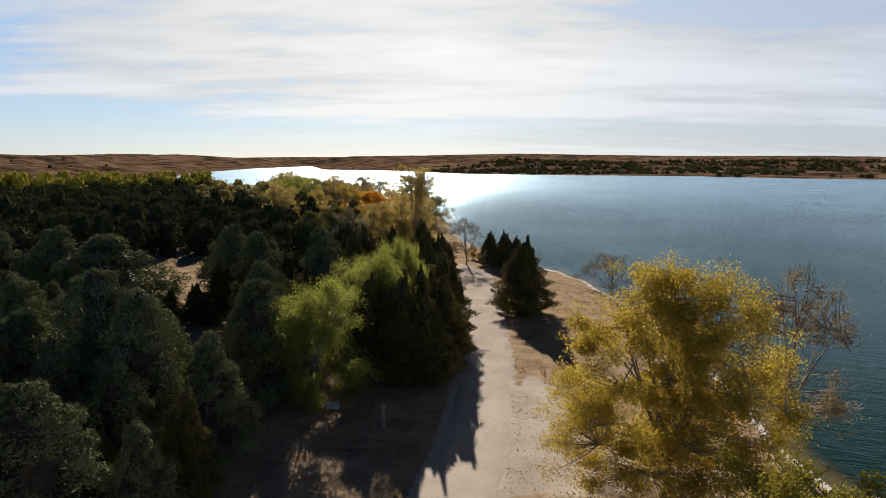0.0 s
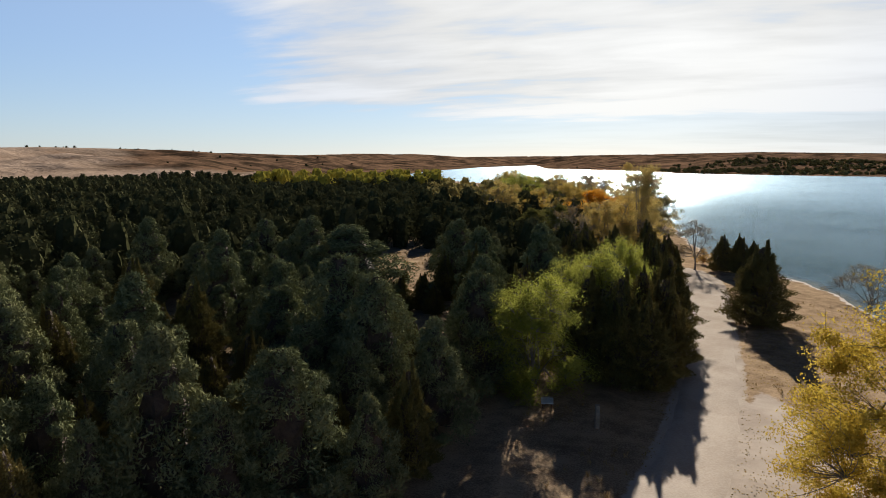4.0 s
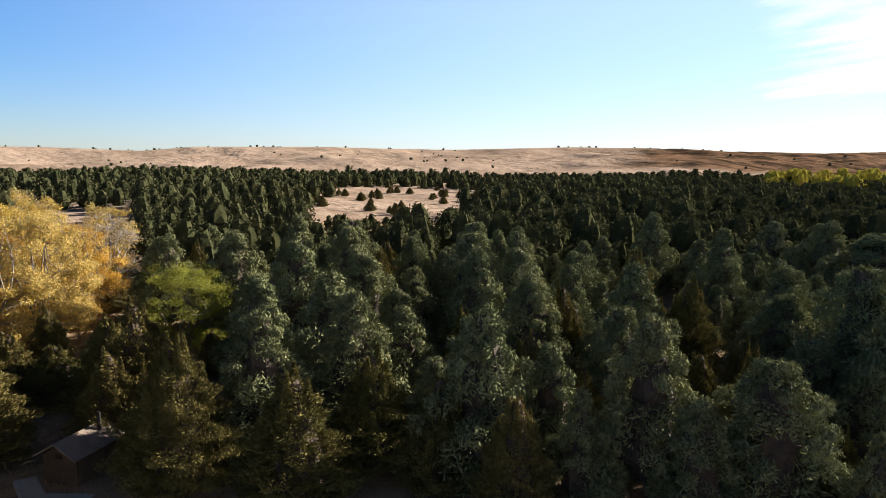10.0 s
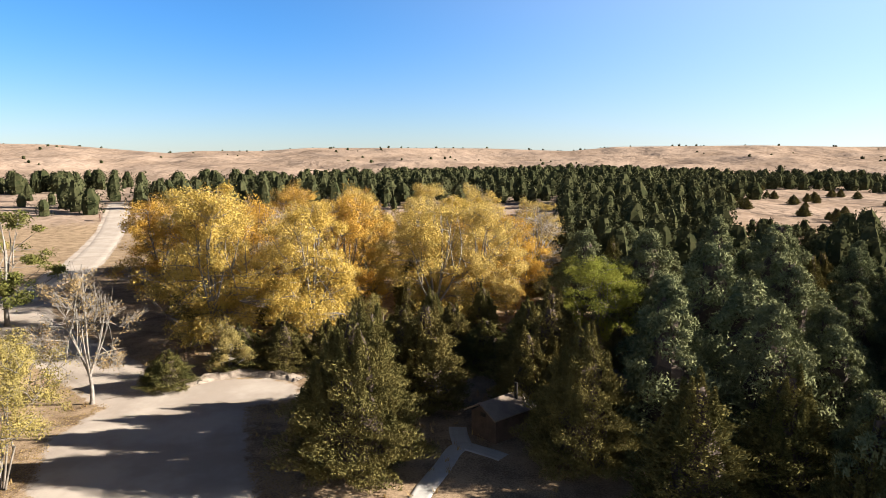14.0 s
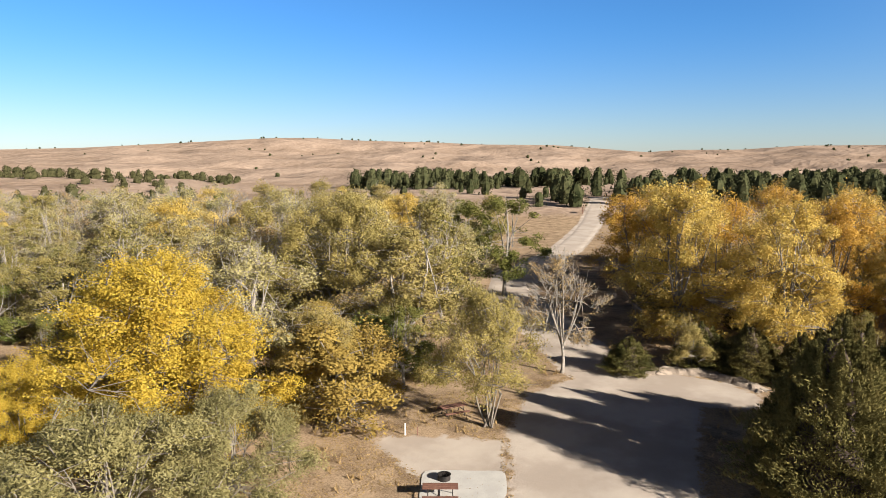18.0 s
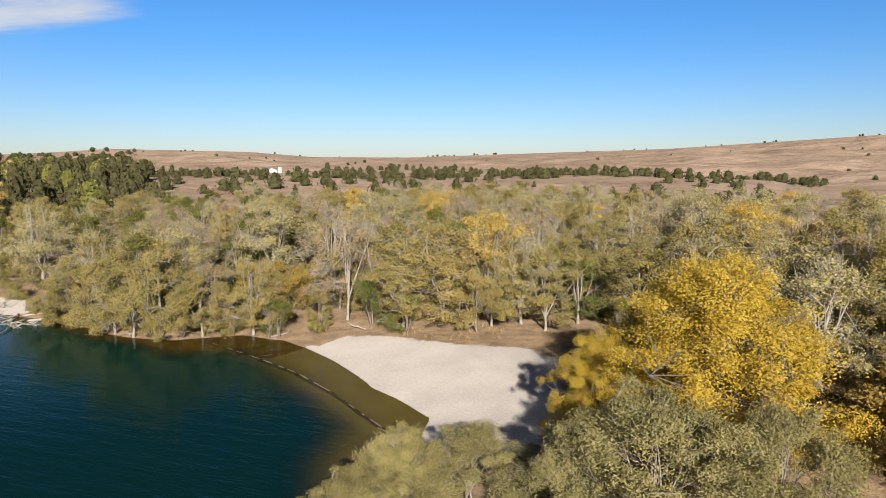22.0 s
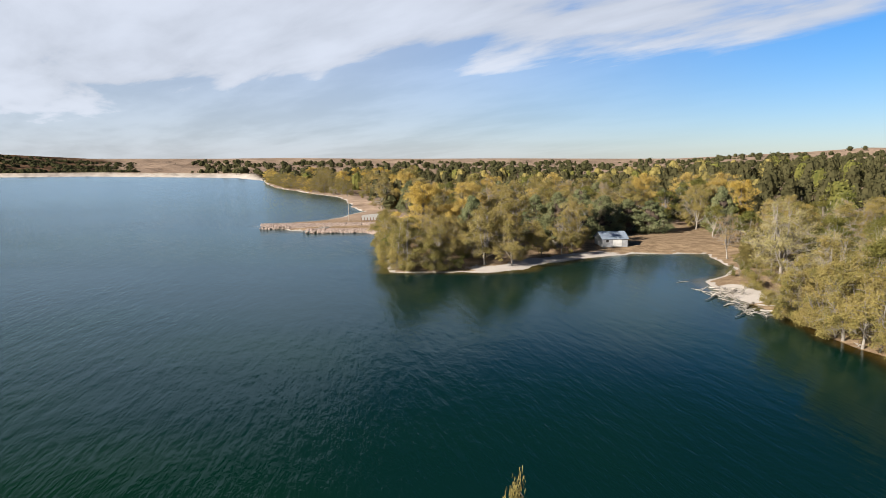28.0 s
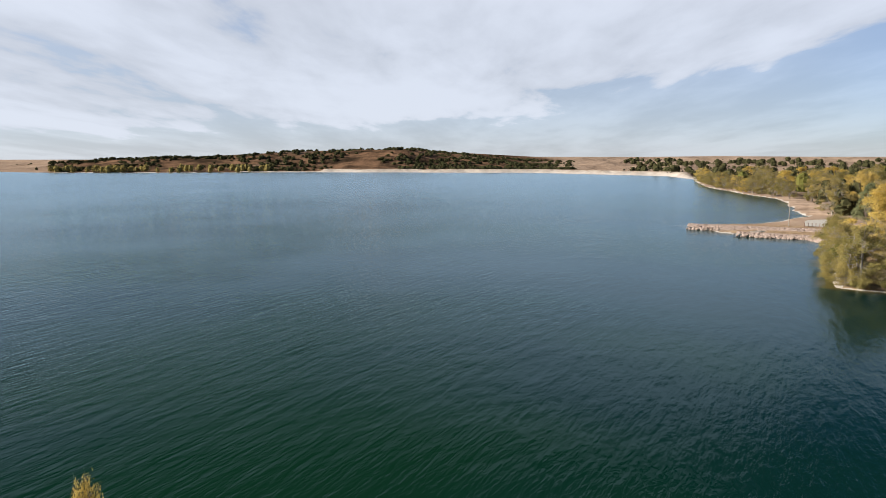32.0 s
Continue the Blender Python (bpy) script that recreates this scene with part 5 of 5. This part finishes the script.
def vault_toilet(x, y, turn):
    t = thing("vault_toilet", x, y, turn, "small brown toilet hut with a tan gable roof", "toilet hut")
    w, d, h, top = 2.5, 3.6, 1.95, 2.65
    for name, bm in (("side_wall", box(0.15, d, h + 0.1, (-w / 2 + 0.075, d / 2, -0.1))), ("side_wall", box(0.15, d, h + 0.1, (w / 2 - 0.075, d / 2, -0.1)))):
        part(name, bm, BROWN_WALL, t)
    gable = [(-w / 2 + 0.15, -0.1), (w / 2 - 0.15, -0.1), (w / 2 - 0.15, h), (0, top - 0.05), (-w / 2 + 0.15, h)]
    part("end_wall", prism(gable, 0.15), BROWN_WALL, t)
    part("end_wall", prism(gable, 0.15, (0, d - 0.15, 0)), BROWN_WALL, t)
    slope = math.degrees(math.atan2(top - h, w / 2))
    run = math.hypot(w / 2, top - h) + 0.45
    for s in (-1, 1):
        bm = box(run, d + 0.9, 0.11, (s * (w / 2 + 0.30) / 2, d / 2, (h + top) / 2 - 0.02), (0, s * slope, 0))
        part("roof_panel", bm, TAN_ROOF, t)
    door = part("door", box(0.06, 0.95, 1.85, (-w / 2 - 0.02, 1.3, 0.02)), RED_WOOD, t, "dark brown door")
    part("door_handle", rod((-w / 2 - 0.1, 1.68, 1.0), (-w / 2 - 0.1, 1.68, 1.2), 0.02), GALV, door)
    part("vent_pipe", rod((0.5, d - 0.7, h), (0.5, d - 0.7, top + 1.1), 0.13), STEEL, t, "black vent pipe")
    part("wall_vent", box(0.5, 0.05, 0.3, (0, -0.03, h - 0.25)), STEEL, t)
    return t


def picnic_table(x, y, turn):
    t = thing("picnic_table", x, y, turn, "picnic table with reddish brown planks on a bent pipe frame", "picnic table", lift=0.05)
    for k in range(3):
        part("tabletop_plank", box(2.1, 0.24, 0.045, (0, (k - 1) * 0.255, 0.73)), RED_WOOD, t)
    for s in (-1, 1):
        part("bench", box(2.1, 0.27, 0.045, (0, s * 0.78, 0.43)), RED_WOOD, t)
    for s in (-0.72, 0.72):
        bm = rod((s, -0.85, 0.42), (s, 0.85, 0.42), 0.03)
        for q in (-1, 1):
            b2 = rod((s, q * 0.62, 0.0), (s, q * 0.22, 0.73), 0.03)
            me = bpy.data.meshes.new("tmp")
            b2.to_mesh(me)
            b2.free()
            bm.from_mesh(me)
            bpy.data.meshes.remove(me)
        part("pipe_frame", bm, STEEL, t)
    return t


def fire_ring(x, y, turn):
    t = thing("fire_ring", x, y, turn, "low black steel fire ring with a grate", "fire ring", lift=0.03)
    bm = bmesh.new()
    n = 28
    rows = [(0.40, -0.03), (0.40, 0.34), (0.43, 0.36), (0.37, 0.36), (0.365, 0.04), (0.0, 0.03)]
    rings = [[bm.verts.new((r * math.cos(6.2832 * k / n), r * math.sin(6.2832 * k / n), z)) for k in range(n)] for r, z in rows[:-1]]
    for a, b in zip(rings, rings[1:]):
        for k in range(n):
            bm.faces.new((a[k], a[(k + 1) % n], b[(k + 1) % n], b[k]))
    bm.faces.new(rings[-1])
    part("ring", bm, STEEL, t)
    grate = part("grate", box(0.03, 0.62, 0.02, (-0.2, 0, 0.365)), STEEL, t)
    for k in range(6):
        part("bar", rod((-0.2, -0.28 + k * 0.11, 0.38), (0.16, -0.28 + k * 0.11, 0.38), 0.008, None, 6), STEEL, grate)
    return t


def info_board(x, y, turn):
    t = thing("info_board", x, y, turn, "low sloping white information panel on two dark posts", "sign")
    for s in (-0.36, 0.36):
        part("post", box(0.12, 0.12, 0.95, (s, 0, -0.15)), RED_WOOD, t)
    panel = part("panel", box(1.0, 0.70, 0.05, (0, -0.22, 0.72), (28, 0, 0)), GLAZED, t, "pale printed panel")
    for k in range(5):
        part("text_line", box(0.8 - 0.1 * (k % 2), 0.035, 0.006, (0, -0.10 + 0.09 * k - 0.10, 0.825 + 0.049 * k - 0.03), (28, 0, 0)), GREY_WOOD, panel)
    return t


def timber_post(x, y, tall, wide, mat, label, name="wooden_post"):
    t = thing(name, x, y, 20, label, "post")
    part("shaft", box(wide, wide, tall + 0.2, (0, 0, -0.2), (0, 0, 0), 0.02), mat, t)
    part("cap", box(wide * 1.12, wide * 1.12, 0.04, (0, 0, tall)), mat, t)
    return t


def boathouse(x, y, turn):
    t = thing("boathouse", x, y, turn, "small pale boathouse with a blue-grey metal roof on the beach", "shed")
    w, d, h, top = 6.0, 5.4, 1.8, 3.2
    part("front_wall", box(w, 0.14, h + 0.3, (0, -d / 2 + 0.07, -0.3)), SHED_WALL, t)
    part("back_wall", box(w, 0.14, h + 0.3, (0, d / 2 - 0.07, -0.3)), SHED_WALL, t)
    for s in (-1, 1):
        bm = prism([(-d / 2 + 0.14, -0.3), (d / 2 - 0.14, -0.3), (d / 2 - 0.14, h), (0, top - 0.05), (-d / 2 + 0.14, h)], 0.14)
        bmesh.ops.transform(bm, matrix=pose(s * (w / 2 - 0.07) + 0.07, 0, 0, 0, 0, 90), verts=bm.verts)
        part("end_wall", bm, SHED_WALL, t)
    slope, run = math.degrees(math.atan2(top - h, d / 2)), math.hypot(d / 2, top - h) + 0.3
    for s in (-1, 1):
        roof = part("roof_panel", box(w + 0.6, run, 0.07, (0, s * (d / 2 + 0.2) / 2, (h + top) / 2 - 0.02), (-s * slope, 0, 0)), PALE_METAL, t, "blue-grey sheet metal")
        for k in range(9):
            part("seam", box(0.05, run, 0.04, (-w / 2 + 0.1 + k * (w - 0.2) / 8, s * (d / 2 + 0.2) / 2, (h + top) / 2 + 0.05), (-s * slope, 0, 0)), PALE_METAL, roof)
    door = part("door", box(2.1, 0.06, 1.6, (0.5, -d / 2 - 0.03, 0.0)), WHITE, t, "white roll-up door")
    for k in range(5):
        part("door_panel", box(2.0, 0.03, 0.27, (0.5, -d / 2 - 0.07, 0.04 + k * 0.31)), WHITE, door)
    part("window", box(0.7, 0.05, 0.6, (-1.9, -d / 2 - 0.02, 1.0)), STEEL, t)
    return t


def driftwood(x, y, turn, length, thick, seed, arms=3, lift=0.1):
    """A bleached stem with a few broken arms, lying down."""
    g = np.random.default_rng(seed)
    wd = Wood()
    n = 7
    p = np.stack([np.linspace(0, length, n), np.cumsum(g.normal(0, 0.32 * length / n, n)), lift + thick * 0.4 + 0.05 * length * np.sin(np.linspace(0, 2.5, n)) * g.random()], 1)
    wd.tube(p, thick * np.linspace(1, 0.25, n), 7)
    for k in range(arms):
        b = p[g.integers(1, n - 1)]
        d = unit(np.array([0.6, g.choice([-1, 1]) * g.uniform(0.4, 1.2), g.uniform(-0.05, 0.7)])) * length * g.uniform(0.15, 0.4)
        wd.tube([b, b + d * 0.55 + g.normal(0, 0.05, 3) * length * 0.3, b + d], [thick * 0.5, thick * 0.32, thick * 0.1], 5)
    wd.tube([p[0], p[0] + [-0.1, 0, 0]], [thick, thick * 0.2], 7)
    wd.tube([p[-1], p[-1] + [0.1, 0, 0]], [thick * 0.25, 0.01], 5)
    ob = new("driftwood_log", wd.stem_mesh("driftwood_log", DRIFT))
    ob.matrix_basis = pose(x, y, max(z_at(x, y), -0.25), 0, 0, turn)
    return tagged(ob, "bleached grey driftwood log lying at the water's edge", "driftwood", "driftwood logs")


def stone_mesh(seed):
    g = np.random.default_rng(seed)
    bm = bmesh.new()
    bmesh.ops.create_icosphere(bm, subdivisions=1, radius=0.5)
    for v in bm.verts:
        v.co *= g.uniform(0.75, 1.15)
        v.co.z *= 0.75
    me = bpy.data.meshes.new("stone")
    bm.to_mesh(me)
    bm.free()
    me.materials.append(STONE)
    return me


vault_toilet(*TOILET)
picnic_table(*TABLE)
fire_ring(*RING)
info_board(*BOARD)
timber_post(*GATE_POST, 1.8, 0.32, GREY_WOOD, "thick weathered wooden post beside the track")
timber_post(*SITE_POST, 0.85, 0.11, WHITE, "short white campsite marker post", "marker_post")
timber_post(*SMALL_POST, 0.6, 0.06, RED_WOOD, "thin brown stake beside the campsite", "stake")
picnic_table(*TABLE_2)
timber_post(*SITE_POST_2, 0.85, 0.11, WHITE, "short white campsite marker post", "marker_post")
strip("footpath", FOOTPATH, 1.5, 0.06, CONCRETE, "pale concrete path to the toilet hut", 10)
strip("footpath_2", SPUR, 1.6, 0.05, CONCRETE, "short concrete landing before the hut door", 6)
patch("campsite_pad", PAD, 0.05, CONCRETE, "pale compacted pad under the picnic table", 6, 40, 0.1)
boathouse(*BOATHOUSE)


# a thin bar of wet sand that just breaks the water
def sandbar(line):
    n, cols = 60, (-1.0, -0.6, -0.2, 0.2, 0.6, 1.0)
    s = np.linspace(0, len(line) - 1, n)
    px, py = (np.interp(s, range(len(line)), [p[k] for p in line]) for k in (0, 1))
    tx, ty = np.gradient(px), np.gradient(py)
    q = np.hypot(tx, ty)
    wide = 0.12 + 0.42 * cloud_noise(px * 0.5, py * 0.5, 31, 3)
    x = np.stack([px + ty / q * c * wide for c in cols], 1)
    y = np.stack([py - tx / q * c * wide for c in cols], 1)
    z = np.stack([0.03 - 0.34 * abs(c) ** 1.5 + 0 * px for c in cols], 1) + (cloud_noise(x * 1.3, y * 1.3, 32, 2) - 0.5) * 0.07
    m = len(cols)
    i, j = np.meshgrid(np.arange(n - 1), np.arange(m - 1), indexing="ij")
    f = np.stack([i * m + j, i * m + j + 1, (i + 1) * m + j + 1, (i + 1) * m + j], -1).reshape(-1, 4)
    return tagged(new("sandbar", mesh_of("sandbar", np.stack([x, y, z], -1).reshape(-1, 3), f, WET_SAND, True)), "thin wet sand bar under the shallow water", "sandbar", kind="structure")


WET_SAND = plain("wet_sand", (0.12, 0.09, 0.068), (0.19, 0.15, 0.118), 0.8, 0.8, 0, 0.3, 6.0)
sandbar(SANDBAR)

# driftwood on the spit and along the bay
g = random.Random(71)
for k in range(30):
    cx, cy, wide = (66.0, -93.0, 4.5) if k < 19 else (55.0, -87.0, 4.0)
    bx, by = cx + g.uniform(-wide, wide), cy + g.uniform(-wide, wide) * 0.8
    driftwood(bx, by, g.uniform(100, 230), g.uniform(2.5, 7.0), g.uniform(0.07, 0.18), 700 + k, g.randint(3, 7), 0.12)
for k, (bx, by) in enumerate(SNAGS):
    driftwood(bx, by, g.uniform(0, 360), g.uniform(1.5, 3.5), g.uniform(0.06, 0.12), 740 + k, 3, 0.10)


# the stone jetty with its dock, ramp and pole
def jetty():
    g = np.random.default_rng(8)
    a, b = np.array(JETTY[0]), np.array(JETTY[1])
    verts, faces, n = [], [], 0
    kinds = []
    for k in range(6):
        me = stone_mesh(60 + k)
        kinds.append((np.array([tuple(v.co) for v in me.vertices]), np.array([tuple(f.vertices) for f in me.polygons])))
    for a, b, count, half, rise in ((a, b, 1900, 5.2, 1.3), (np.array((184.0, -70.0)), np.array((175.0, -86.0)), 650, 2.8, 1.0), (np.array((175.0, -86.0)), np.array((165.5, -85.5)), 350, 2.2, 0.8)):
        u = (b - a) / np.linalg.norm(b - a)
        side = np.array([-u[1], u[0]])
        long = np.linalg.norm(b - a)
        for _ in range(count):
            s, q = g.uniform(0, long), g.uniform(-1, 1)
            c = a + u * s + side * q * half * (1.25 - 0.5 * s / long)
            v, f = kinds[g.integers(6)]
            t = g.random() * 6.28
            verts.append(v * g.uniform(0.45, 1.05) @ np.array([[math.cos(t), math.sin(t), 0], [-math.sin(t), math.cos(t), 0], [0, 0, 1]]) + [c[0], c[1], rise * (1 - abs(q)) ** 0.5 - 0.1])
            faces.append(f + n)
            n += len(v)
    tagged(new("riprap_stones", mesh_of("riprap_stones", np.vstack(verts), np.vstack(faces), STONE)), "heaped pinkish grey boulders of the jetty", "stones", kind="stuff")


jetty()


def dock(a, b):
    a, b = Vector((*a, 0)), Vector((*b, 0))
    long = (b - a).length
    t = new("dock")
    t.matrix_basis = pose(a.x, a.y, 0.6, 0, 0, math.degrees(math.atan2(b.y - a.y, b.x - a.x)))
    tagged(t, "long low grey boat dock with white edges beside the jetty", "dock")
    for k in range(int(long / 0.6)):
        part("plank", box(0.56, 1.7, 0.06, (k * 0.6 + 0.3, 0, 0.0)), GREY_WOOD, t)
    for s in (-0.86, 0.86):
        part("edge_beam", box(long, 0.10, 0.25, (long / 2, s, -0.16)), WHITE, t)
    for k in range(6):
        for s in (-0.75, 0.75):
            part("pile", rod((k * long / 5.2 + 0.3, s, -1.2), (k * long / 5.2 + 0.3, s, 0.15), 0.09), STEEL, t)
    return t


dock(*DOCK)
patch("boat_ramp", RAMP, 0.12, CONCRETE, "pale concrete boat ramp behind the jetty", 6, 40, 0.05)
pole = thing("light_pole", *LIGHT_POLE, 0, "tall wooden light pole on the jetty", "pole")
part("shaft", rod((0, 0, -0.3), (0, 0, 6.2), 0.14, 0.10), GREY_WOOD, pole)
part("lamp_head", box(0.5, 0.2, 0.14, (0.25, 0, 6.0)), GALV, pole)
for k, (px, py) in enumerate(FENCE_POSTS):
    timber_post(px, py, 1.1, 0.14, RED_WOOD, "short dark fence post by the boat ramp", "fence_post")

# buildings and signs far off
barn = thing("farm_building", *BARN, 20, "white farm building among trees on the hillside", "barn")
part("tower", box(3, 3, 7.0, (-5, 0, -1)), WHITE, barn, "tall white grain bin")
part("hall", prism([(-4.5, -1), (4.5, -1), (4.5, 2.8), (0, 4.6), (-4.5, 2.8)], 8, (3, -2, 0)), WHITE, barn)
part("roof", prism([(-5, 2.75), (0, 4.75), (5, 2.75), (5, 3.0), (0, 5.0), (-5, 3.0)], 8.6, (3, -2.3, 0)), GALV, barn)
kiosk = thing("road_sign", *KIOSK, 30, "dark brown wooden board sign beside the road", "sign")
for s in (-0.9, 0.9):
    part("post", box(0.16, 0.16, 2.2, (s, 0, -0.2)), RED_WOOD, kiosk)
part("board", box(2.2, 0.10, 1.1, (0, -0.13, 0.95)), BROWN_WALL, kiosk)


# a low broken sand bank along the lot, with clods and roots
def sand_bank(line):
    g = np.random.default_rng(12)
    verts, faces = [], []
    n, m = 40, 9
    pts = np.array(line)
    s = np.linspace(0, len(pts) - 1, n)
    px, py = np.interp(s, range(len(pts)), pts[:, 0]), np.interp(s, range(len(pts)), pts[:, 1])
    tx, ty = np.gradient(px), np.gradient(py)
    q = np.hypot(tx, ty)
    for k in range(n):
        for j in range(m):
            u = (j / (m - 1) - 0.5) * 2
            x, y = px[k] + ty[k] / q[k] * u * 1.3, py[k] - tx[k] / q[k] * u * 1.3
            lump = float(cloud_noise(np.array([x * 1.7]), np.array([y * 1.7]), 4, 3)[0])
            rise = (0.62 if u < 0.1 else 0.62 * max(0.0, 1 - (u - 0.1) * 2.4)) * (0.35 + lump) * math.sin(math.pi * k / (n - 1)) ** 0.4 * min(1.0, (u + 1) * 2.0)
            verts.append((x, y, z_at(x, y) - 0.05 + rise))
    for k in range(n - 1):
        for j in range(m - 1):
            faces.append((k * m + j, (k + 1) * m + j, (k + 1) * m + j + 1, k * m + j + 1))
    return tagged(new("sand_bank", mesh_of("sand_bank", verts, faces, CLODS)), "low broken bank of pale sand with clods", "bank", kind="structure")


sand_bank(BANK)
for k in range(9):
    u = g.random() * (len(BANK) - 1.01)
    (ax, ay), (bx, by) = BANK[int(u)], BANK[int(u) + 1]
    w_ = u - int(u)
    root = driftwood(ax + (bx - ax) * w_ + g.uniform(-0.6, 0.6), ay + (by - ay) * w_ + g.uniform(-0.6, 0.6), g.uniform(0, 360), g.uniform(0.8, 1.8), 0.06, 800 + k, 3, 0.25)
    root.name = "exposed_root"
    root.data.materials[0] = GREY_WOOD
    tagged(root, "grey exposed root lying on the sand bank", "root", "exposed roots")


# fallen leaves, too many to count
def fallen_leaves(name, label, count, a0, a1, d0, d1, leaf, seed):
    q = np.random.default_rng(seed)
    a, d = np.radians(q.uniform(a0, a1, count)), np.sqrt(q.uniform(d0 ** 2, d1 ** 2, count))
    x, y = -d * np.sin(a), d * np.cos(a)
    ok = (land_side(x, y) > 4) & (cloud_noise(x / 4, y / 4, 21, 3) > 0.47) & (line_distance(x, y, CAMP_ROAD) > 3.2) & (line_distance(x, y, LAKE_ROAD) > 2.6)
    for ring in LOTS[1:]:
        ok &= outline_distance(x, y, ring) > -0.5
    x, y = x[ok], y[ok]
    z = ground_z(x, y) + 0.03
    c = np.stack([x, y, z], 1)
    n = len(c)
    along = np.column_stack([q.normal(0, 1, (n, 2)), q.normal(0, 0.25, n)])
    along = unit(along) * 0.07
    across = unit(np.cross(along, np.array([0, 0, 1.0]) + q.normal(0, 0.3, (n, 3)))) * 0.055
    v = np.stack([c - along, c + across, c + along, c - across], 1).reshape(-1, 3)
    return tagged(new(name, mesh_of(name, v, np.arange(4 * n).reshape(-1, 4), LEAF[leaf])), label, "leaves", kind="stuff")


fallen_leaves("fallen_leaves", "golden fallen leaves strewn over the campground", 60000, 108, 172, 34, 75, "bare", 91)
fallen_leaves("track_leaves", "brown fallen leaves beside the sandy track", 7000, -16, 3, 38, 100, "rust", 92)


# dry grass tufts, too many to count
def grass_tufts(name, label, places, seed, tall=0.45):
    q = np.random.default_rng(seed)
    p = np.array(places)
    z = ground_z(p[:, 0], p[:, 1])
    n, k = len(p), 7
    c = np.repeat(np.column_stack([p, z]), k, 0) + q.normal(0, 0.10, (n * k, 3)) * [1, 1, 0]
    tip = c + np.column_stack([q.normal(0, 0.14, (n * k, 2)), q.uniform(0.5, 1.1, n * k) * tall])
    side = np.column_stack([q.normal(0, 1, (n * k, 2)), np.zeros(n * k)])
    side = unit(side) * 0.035
    v = np.stack([c - side, c + side, tip], 1).reshape(-1, 3)
    return tagged(new(name, mesh_of(name, v, np.arange(3 * n * k).reshape(-1, 3), LEAF["bare"])), label, "grass", kind="stuff")


def tuft_places(count, a0, a1, d0, d1, seed, thick):
    return [p for p in on_land(sector(count, a0, a1, d0, d1, seed), 1.5) if clear_of_roads(*p) and cloud_noise(np.array([p[0] / 5]), np.array([p[1] / 5]), seed, 2)[0] > thick]


def clear_of_roads(x, y):
    q = np.array([x]), np.array([y])
    return line_distance(*q, LAKE_ROAD)[0] > 3.0 and line_distance(*q, CAMP_ROAD)[0] > 3.6 and all(outline_distance(*q, ring)[0] > 0.4 for ring in LOTS)


grass_tufts("dry_grass", "tufts of pale dry grass", tuft_places(2600, 84, 185, 36, 85, 93, 0.5) + tuft_places(900, -16, 14, 38, 110, 94, 0.5) + tuft_places(700, 20, 30, 74, 150, 95, 0.3), 96)
